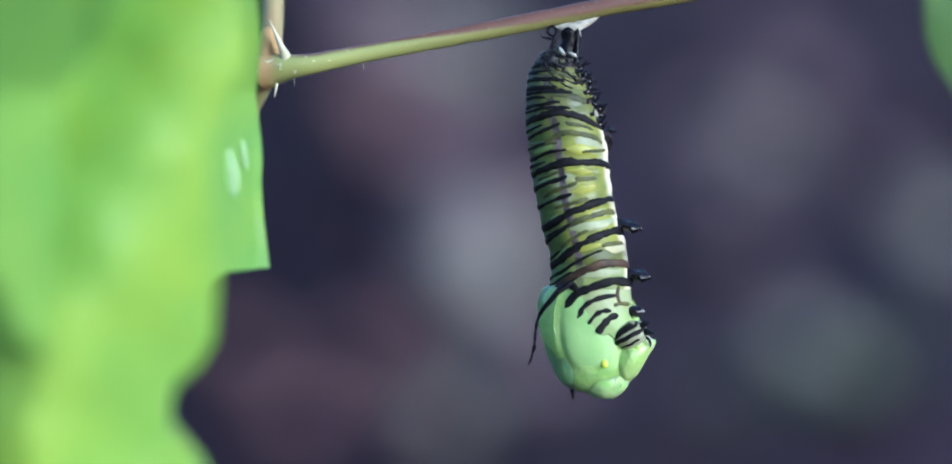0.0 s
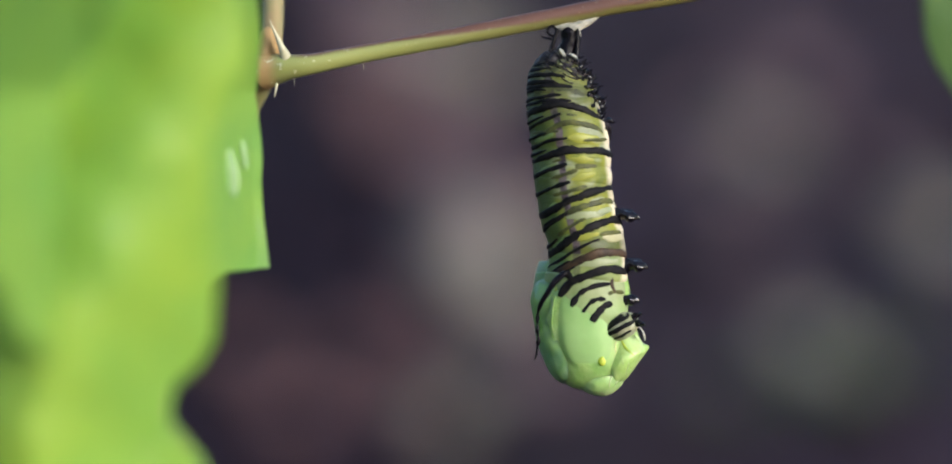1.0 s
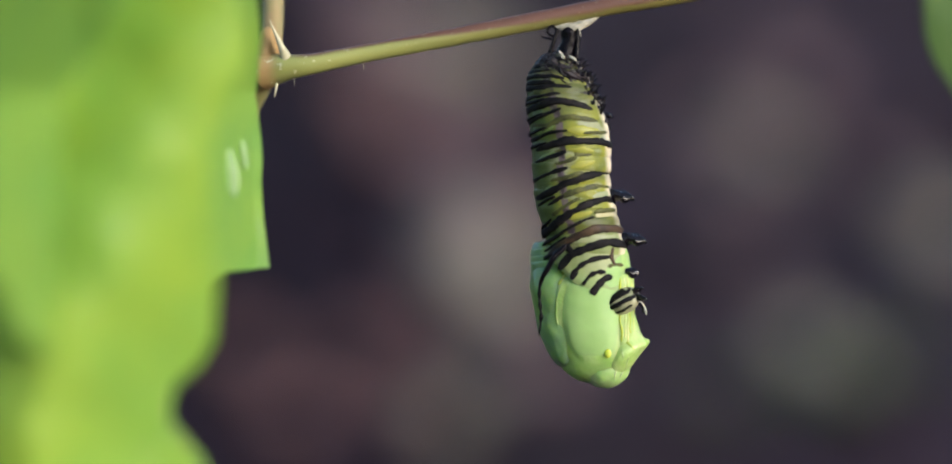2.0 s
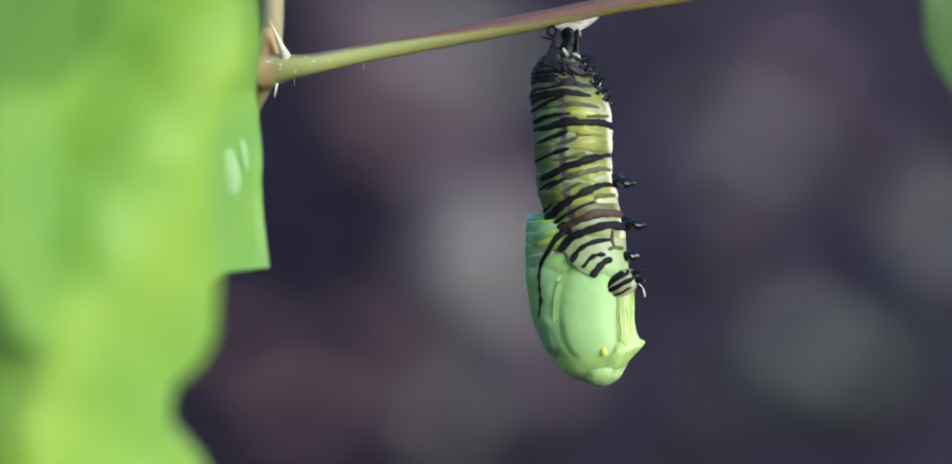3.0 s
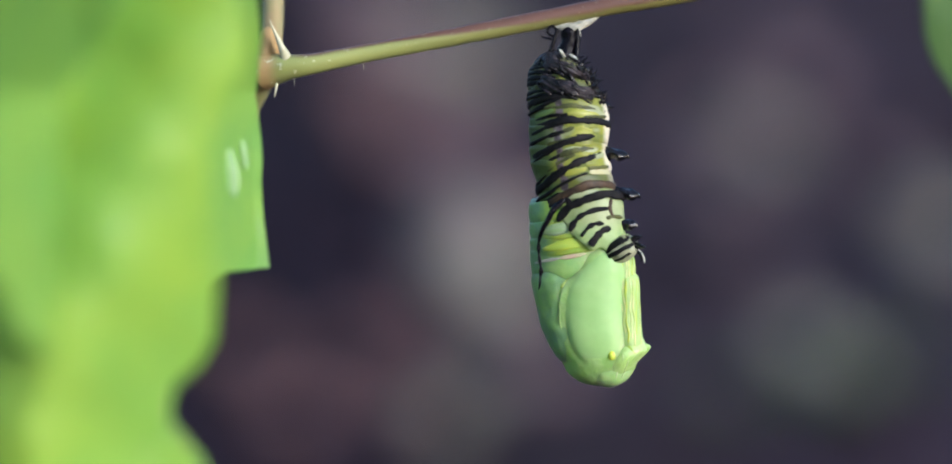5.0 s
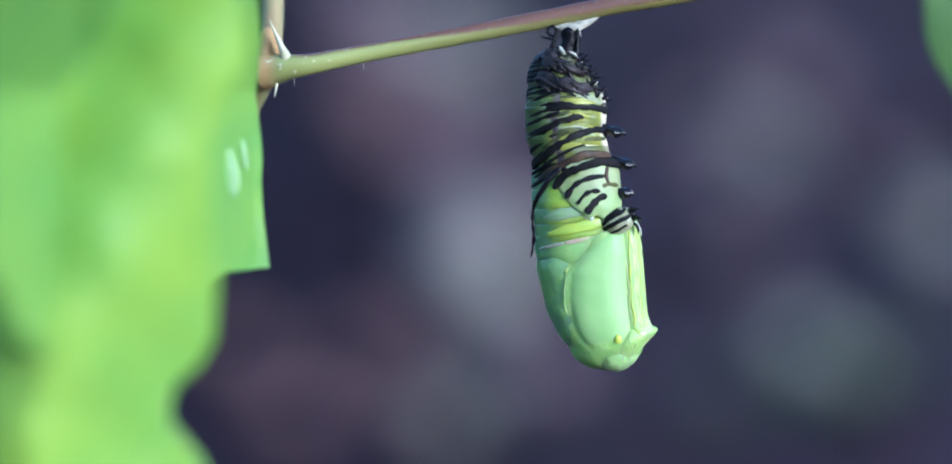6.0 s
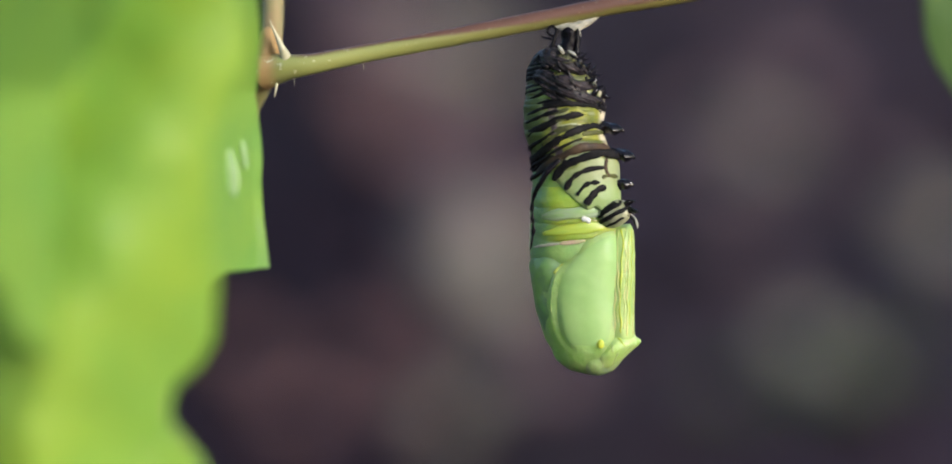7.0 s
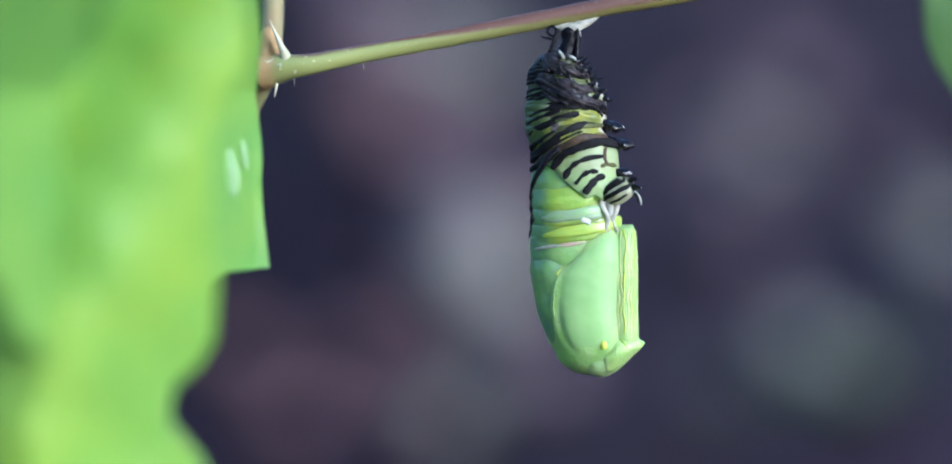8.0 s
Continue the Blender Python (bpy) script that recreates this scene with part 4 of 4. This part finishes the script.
        part("patch", strap("patch", q, ((x - long / 2, z - rise), (x, z), (x + long / 2, z + rise)), wide, k + 31, paint, -0.2, 0.5, False), seg)
    # shrivelled legs along the belly
    for q, x, z, length in ((382, 1018, 374, 40), (464, 1034, 455, 38)):
        seg, level = min(rings, key=lambda r: abs(r[1] - q))
        place = from_level(level, Vector((x, -16, z)))
        part("leg", leg_mesh(length, q), seg, Matrix.Translation(place) @ pose(0, 0, 0, 0, 2, -12), "shrivelled black leg")
        part("leg", leg_mesh(length - 8, q + 40, 0.9), seg, Matrix.Translation(place + Vector((0, 26, 3)) * U) @ pose(0, 0, 0, 0, -9, 6), "shrivelled black leg")
    place = from_level(chest_q, Vector((1028, -20, 516)))
    part("leg", leg_mesh(33, 77), chest, Matrix.Translation(place) @ pose(0, 0, 0, 0, -4, -10), "shrivelled black leg")
    part("leg", leg_mesh(26, 79, 0.8), chest, Matrix.Translation(place + Vector((4, 22, 8)) * U) @ pose(0, 0, 0, 0, 14, 6), "shrivelled black leg")
    # slack folds under the twig
    for i, (half, deep) in enumerate(((45, 52), (60, 64), (66, 67))):
        fold = part("skin_fold", fold_mesh(half, deep, i + 3, (-182, -178, -145)[i]), animal, None, "crumpled black skin fold")
        made["fold"].append((fold, i))

        def on_fold(a, w, half=half, deep=deep):
            o = round_way(a)
            return Vector((o.x * (half + 1), o.y * (deep + 1), -11 * w - 0.10 * (a + 90))) * U, o

        tagged(part("crease", crease_mesh(on_fold, 12, i + 5, (-170, -160, -138)[i], 0, 1.6, 1.0), fold, None, "dry black slack skin"), kind="stuff")
        for k in range(3):
            a = -52 + 18 * k + 5 * math.sin(k * 2 + i)
            m = pose(math.cos(radians(a)) * (half - 2) * U, math.sin(radians(a)) * (deep - 2) * U, 9 * math.sin(k * 2.7 + i) * U, 0, -35 + 20 * k, a * 0.8)
            part("bristle", bristle_mesh(200 + i * 9 + k, 0.8), fold, m)
    # the old head capsule
    head = part("old_head", blob("old_head", (30 * U, 27 * U, 21 * U), HEAD, 0.10, 1.6, 3, 4), animal, None, "small old head capsule with black bands")

    def on_head(a, w, grow):
        c = math.sqrt(max(0.0, 1 - w * w))
        return Vector((math.cos(radians(a)) * (30.5 * c + grow), math.sin(radians(a)) * (27.5 * c + grow), w * 21.5)) * U

    for k, (w0, w1, hw) in enumerate(((0.30, 0.80, 0.27), (-0.30, 0.16, 0.17), (-0.76, -0.46, 0.10))):
        part("band", band_on(on_head, "band", -185, -28, w0, w1, hw, k + 50, INK, 0.15), head)
    for k, m in enumerate((pose(22 * U, -12 * U, 6 * U, 0, -12, -14), pose(24 * U, -16 * U, -4 * U, 0, 16, -30))):
        part("leg", leg_mesh(17, 90 + k, 0.6), head, m)
    part("mouth_skin", tube("mouth_skin", [Vector(p) * U for p in ((20, -2, -8), (25, -3, -15), (28, -3, -22), (28, -3, -30), (26, -3, -36))], [U * k for k in (1.6, 2.0, 1.5, 1.2, 0.5)], SHED, 10, 0.9), head, None, "white shed mouth skin")
    part("mouth_skin", tube("mouth_skin", [Vector(p) * U for p in ((20, -6, -10), (24, -7, -17), (25, -7, -24), (22, -7, -31))], [U * k for k in (1.9, 2.3, 1.9, 0.7)], BLACK, 10, 0.6), head, None, "black lining of the shed mouth")
    made["head"] = head
    # black front tentacle, broad at its root and knotted below
    tent = ((940, 466, -74), (920, 480, -76), (904, 497, -72), (892, 513, -62), (886, 526, -55), (884, 535, -53), (883, 544, -52), (882, 554, -51), (881, 564, -51), (880, 573, -50), (877, 582, -49), (874, 592, -48), (870, 602, -46))
    base = local(*tent[0])
    made["tentacle"] = part("tentacle", tube("tentacle", [local(*p) - base for p in tent], [U * k for k in (4.4, 5.0, 4.6, 4.2, 2.0, 3.9, 1.7, 3.7, 1.7, 3.5, 1.6, 2.4, 0.8)], BLACK, 10, 0.5, 6), animal, None, "black knotted front tentacle")
    far = ((946, 480, 60), (938, 520, 64), (936, 570, 62), (940, 615, 54), (942, 640, 46), (944, 658, 42))
    made["far_tentacle"] = part("tentacle", tube("tentacle", [local(*p) - local(*far[0]) for p in far], [U * k for k in (5, 4.4, 3.4, 2.6, 3.4, 1.0)], BLACK, 10, 0.5, 6), animal, None, "black knotted front tentacle")
    # the pupa
    body = part("thorax", THORAX.mesh("thorax", PUPA), animal, None, "pale green glossy pupa thorax")
    part("wing_case", wing_plate(), body, None, "smooth pale green wing case")
    part("spot", blob("spot", (6 * U, 4 * U, 7.5 * U), SPOT, 0.1, 1, 1, 3), body, Matrix.Translation(THORAX.over(0, 0, 2.0)), "small bright yellow spot")
    for k, (line, r, paint) in enumerate((((( -74, -106), (-79, -86), (-80, -64), (-78, -46)), 0.9, RIM), (((-72, -128), (-66, -134), (-56, -142)), 4.0, OLIVE_MARK), (((-77, -112), (-70, -122), (-62, -130)), 3.0, OLIVE_MARK))):
        part("mark", THORAX.line("mark", line, r, paint, 0.6 if k == 0 else -1.8, 1.5, k), body, None, ("glossy rim of the wing case", "lime mark on the shoulder")[k > 0])
    back = part("back_lobe", BACK.mesh("back_lobe", DORSAL), animal, None, "green swollen back of the pupa")
    case = part("leg_case", LEG_CASE.mesh("leg_case", LIME_MARK), animal, None, "yellow-green ridged leg cases")
    tips = part("leg_tips", LEG_TIP.mesh("leg_tips", LIME_MARK), animal, None, "yellow-green ends of the leg cases")
    for k, (x, low, r) in enumerate(((22, -10, 1.7), (27, -34, 1.3), (32, -18, 1.7), (38, -24, 1.2), (43, -12, 1.9), (48, -30, 1.3), (53, -14, 1.6))):
        paint = (CREAM, YELLOW)[k % 3 == 2]
        for lobe, z0, z1, whole in ((LEG_CASE, -124, low, case), (LEG_TIP, -188, -114, tips)):
            line = [(x - 1.5 * (k < 2) * (z0 < -150), z0 + (z1 - z0) * j / 4) for j in range(5)]
            part("ridge", lobe.line("ridge", line, r, paint, -0.3, 3.4, k), whole, None, "cream-yellow leg case ridge")
    face = part("face_lobe", FACE.mesh("face_lobe", CORNER), animal, None, "yellowish blunt corner of the pupa's head")
    part("horn", tube("horn", [Vector(p) * U for p in ((40, -16, 2), (54, -14, 2), (63, -12, 3), (69, -10, 4))], [13 * U, 11 * U, 7.5 * U, 2 * U], CORNER, 14, 0.3), face, None, "small blunt horn")
    # Yellow furrows, and whitish creases whose pale colour paints glints.
    for k, (line, r, paint) in enumerate(((((24, -30), (31, -10), (43, 8)), 2.4, YELLOW), (((22, -14), (20, 6), (22, 26)), 2.0, LIME_MARK), (((30, 14), (26, 26), (22, 36)), 1.4, PALE), (((48, -26), (57, -16), (61, -8)), 1.2, PALE))):
        part("crease", FACE.line("crease", line, r, paint, -1.7 if k < 2 else -0.3, 2.0, k), face, None, ("yellow furrow", "whitish crease with painted glint")[k > 1])
    beak = part("beak", BEAK.mesh("beak", TIP), animal, None, "whitish blunt lower end of the pupa")
    # Pale lines again: creases with glints painted along them.
    for k, line in enumerate((((14, 22), (9, 32), (6, 42)), ((24, 20), (22, 30), (16, 40)))):
        part("crease", BEAK.line("crease", line, 1.2, PALE, -0.2, 1.5, k), beak, None, "whitish crease with painted glint")
    made.update(body=body, back=back, case=case, tips=tips, face=face, beak=beak)
    made["thread"] = []
    for k in range(3):
        line = (((-16, 4), (-19, -16), (-10, -38), (-13, -60)), ((-8, 2), (-5, -20), (-12, -40), (-3, -66)), ((2, 0), (5, -18), (-1, -42), (8, -58)))[k]
        ob = part("thread", tube("thread", [Vector((x, 5 * k, z)) * U for x, z in line], [U * g for g in (8, 6, 4.5, 1.5)], SHED, 8, 1.0, 6), animal, None, "white shed thread")
        made["thread"].append((ob, k))
    # its belly rings, telescoping out
    for i, (z, l, r, tall, material, label) in enumerate(((408, 873, 1032, 28, SHOULDER, "green pupa ring with a white seam"), (378, 873, 1026, 17, LIME, "lime-yellow pupa ring"),
                                                            (352, 873, 1016, 16, LIME, "lime pupa ring with a lilac band"), (325, 873, 1008, 20, LIME, "lime pupa ring"),
                                                            (292, 874, 998, 24, DORSAL, "green pupa ring"))):
        half = (r - l) / 2
        deep = (51, 54, 56, 57, 54)[i]
        ring = part("pupa_ring", pupa_ring(half, deep, tall, i, material), animal, None, label)

        def on_ring(a, w, grow, half=half, deep=deep, tall=tall, i=i):
            return ring_point(a, w, half, deep, tall, i, grow)

        if i == 0:
            part("seam", band_on(on_ring, "seam", -158, -112, 0.26, 0.34, 0.085, 3, SHED), ring, None, "white seam")
            part("patch", band_on(on_ring, "patch", -114, -82, 0.30, 0.36, 0.14, 5, PINK), ring, None, "dull pink patch")
        if i == 2:
            part("band", band_on(on_ring, "band", -140, -20, -0.1, 0.2, 0.62, 12, LILAC), ring, None, "pale lilac band")
        if i == 1:
            part("seam", band_on(on_ring, "seam", -138, -30, -0.15, 0.25, 0.55, 9, YELLOW), ring, None, "yellow band")
            # White lump painted in as a wet glint on the ring.
            part("glint", blob("glint", (9 * U, 3 * U, 5 * U), WHITE, 0.7, 2.6, 6, 3), ring, Matrix.Translation(on_ring(-80, 0.9, 1)) @ pose(0, 0, 0, 0, 30, 0), "tiny painted white glint")
        made["ring"].append((ring, z, (l + r) / 2, tall))
    return made


def build_silk():
    ob = part("silk_pad", tube("silk_pad", [at(916, 44, -2), at(928, 44, -3), at(944, 45, -3), at(957, 42, -3), at(972, 34, -3), at(986, 27, -2)], [U * k for k in (4, 6.5, 9, 8, 5, 2)], SILK, 20, 0.4, 6))
    tagged(ob, "white silk pad spun under the twig", "silk pad")


build_ground()
build_litter()
build_stones()
for k, (wx, wz, wr) in enumerate(((1350, 690, 60), (1480, 620, 55), (1200, 690, 45))):
    build_weed(wx, wz, wr, k)
build_plant()
build_silk()
MADE = build_animal()

# the pupa settles, its rings come out, and the old skin slides up
SPOT_X = [992, 989, 988, 991, 995, 999, 991, 992, 992, 1000, 1006, 995, 1014, 1005, 986, 995, 991]
SPOT_Z = [596, 600, 592, 579, 581, 572, 577, 579, 580, 578, 583, 573, 556, 553, 564, 564, 566]
# how far the lobes of the pupa still stand from their final places
BACK_X = [12, 9, 3, 0, -2, -6, -8, -8, -7, -6, -6, -3, -3, -3, 2, 0, 0]
BACK_Z = [30, 32, 26, 16, 14, 4, 0, 0, 0, 0, 0, 0, 0, 0, 0, 0, 0]
CASE_X = [-28, -26, -20, -14, -12, -4, -3, -1, -1, -3, -3, -1, -2, 0, 1, 2, 3]
TIPS_IN = [20, 20, 24, 26, 26, 27, 26, 20, 14, 7, 6, 1, 0, 0, 0, 0, 0]
FACE_X = [23, 18, 13, 10, 6, 3, 1, -2, -3, -3, -3, -1, -1, -2, -1, 0, 0]
FACE_Z = [-18, -15, -10, -8, -7, -8, -8, -6, -5, -6, -6, -4, -6, -3, -1, 0, 2]
FACE_TURN = [16, 14, 11, 9, 8, 4, 3, 1, 0, 0, 0, 0, 0, 0, 0, 0, 0]
BEAK_X = [10, 10, 6, 6, 5, 2, 1, 0, 0, 0, 0, 0, 0, 0, 0, 0, 0]
BEAK_Z = [4, 3, 3, 4, 3, 2, 2, 1, 0, -2, -2, 0, -1, -2, -3, -3, -2]
SWAY = [0, 0, 1, 3, 0, 3, 6, 9, 7, 3, 2, 0, 0, -2, -2, -2, 0]
TUCK = [50, 44, 30, 14, 12, 2, 1, 0, 0, 0, 0, 0, 0, 0, 0, 0, 0]
TOP = [474, 455, 432, 416, 412, 356, 352, 344, 342, 342, 334, 295, 275, 262, 262, 258, 256]
HEAD_X = [1038, 1031, 1024, 1027, 1026, 1026, 1024, 1027, 1026, 1026, 1026, 1012, 1018, 1014, 1012, 1016, 1018]
HEAD_Z = [551, 550, 537, 515, 508, 467, 466, 448, 432, 415, 412, 387, 364, 352, 352, 326, 314]


def motions():
    made = MADE
    keyed = [ob for ob, *_ in made["skin"] + made["fold"] + made["thread"] + made["ring"]] + [made[k] for k in ("head", "tentacle", "far_tentacle", "body", "back", "case", "tips", "face", "beak")]
    rows = {ob: [] for ob in keyed}
    for i, t in enumerate(TICKS):
        for n, (ob, q) in enumerate(made["skin"]):
            z = skin_level(q, i)
            low = table(q, [400, 509], [0, 1])
            x = (1 - low) * (spine(z) + SWAY[i] + table(q - z, [4, 40], [0, 9]) * table(q, [90, 120, 270, 330], [0, 1, 1, 0]) + (skin_middle(q) - spine(q)) * table(q - z, [0, 60], [1, 0.3])) + low * (skin_middle(q) + CHEST_X[i])
            slack = table(q - z, [0, 90], [0, 1]) * table(q, [60, 150, 380, 440], [0, 1, 1, 0])
            rows[ob].append((t, Matrix.Translation(local(x, z)) @ pose(0, 0, 0, slack * 3 * math.sin(n * 2.3), slack * (2 + 2.5 * math.sin(n * 1.7)), 0)))
        for ob, k in made["fold"]:
            z = skin_level((126, 168, 215)[k], i) + (-2, 2, 0)[k]
            out = (table(t, [0, 1.0, 3.0, 4.5], [-24, -18, -4, 0]), table(t, [0, 2.0, 3.5, 4.5], [-24, -18, -7, -1]), table(t, [0, 4.7, 6.5, 7.5], [-28, -18, -6, 0]))[k]
            rows[ob].append((t, Matrix.Translation(local(spine(z) + 11 + SWAY[i], z, -out)) @ pose(0, 0, 0, 0, 8, 0)))
        rows[made["head"]].append((t, Matrix.Translation(local(HEAD_X[i], HEAD_Z[i], -36)) @ pose(0, 0, 0, 0, -22, 0)))
        for ob, k in made["thread"]:
            rows[ob].append((t, Matrix.Translation(local(HEAD_X[i] - 8, HEAD_Z[i] + 8, table(t, [6.5, 7.5], [10, -40])))))
        swing = table(t, [0, 0.5, 1.0, 1.5, 3.0, 3.5, 4.5, 6.0, 8.0], [0, -3, -8, -11, -10, -5, -13, -9, -9])
        rows[made["tentacle"]].append((t, Matrix.Translation(local(940 + CHEST_X[i], skin_level(478, i) - 12, -74)) @ pose(0, 0, 0, 0, swing, 0)))
        rows[made["far_tentacle"]].append((t, Matrix.Translation(local(946 + CHEST_X[i], skin_level(480, i) - 12 * table(t, [0, 0.5], [0, 1]), 60))))
        turn = -math.degrees((SPOT_X[i] - 991) / 300)
        body = Matrix.Translation(local(SPOT_X[i], SPOT_Z[i])) @ pose(0, 0, 0, 0, turn, 0)

        def shifted(x, z, angle=0.0, hub=(0, 0)):
            there = Matrix.Translation(Vector((hub[0], 0, -hub[1])) * U)
            return body @ Matrix.Translation(Vector((x, 0, -z)) * U) @ there @ pose(0, 0, 0, 0, -angle, 0) @ there.inverted()

        rows[made["body"]].append((t, body))
        rows[made["back"]].append((t, shifted(BACK_X[i], BACK_Z[i])))
        rows[made["case"]].append((t, shifted(CASE_X[i], 0)))
        rows[made["tips"]].append((t, shifted(CASE_X[i], 0) @ Matrix.Translation(Vector((-TIPS_IN[i], 0.5 * TIPS_IN[i], 0)) * U)))
        rows[made["face"]].append((t, shifted(FACE_X[i], FACE_Z[i], FACE_TURN[i], (20, 10))))
        rows[made["beak"]].append((t, shifted(BEAK_X[i], BEAK_Z[i], 0.7 * FACE_TURN[i], (0, 30))))
        for k, (ob, z, x, tall) in enumerate(made["ring"]):
            out = Vector(((x + BACK_X[i] + 0.2 * TUCK[i] - SPOT_AT[0]) * U, (2 + 0.3 * TUCK[i]) * U, (SPOT_AT[1] - z - TUCK[i]) * U))
            place = body @ out
            roof = local(0, TOP[i] + tall + 6 * (4 - k) - 6 + (0.35 * TUCK[i] if k < 4 else 0)).z
            inside = min(24.0, 0.8 * max(0.0, place.z - roof) / U)
            place.z = min(place.z, roof)
            place.y += inside * U
            rows[ob].append((t, Matrix.Translation(place) @ pose(0, 0, 0, 0, turn - 6, 0)))
    for ob, track in rows.items():
        walk(ob, track)


motions()
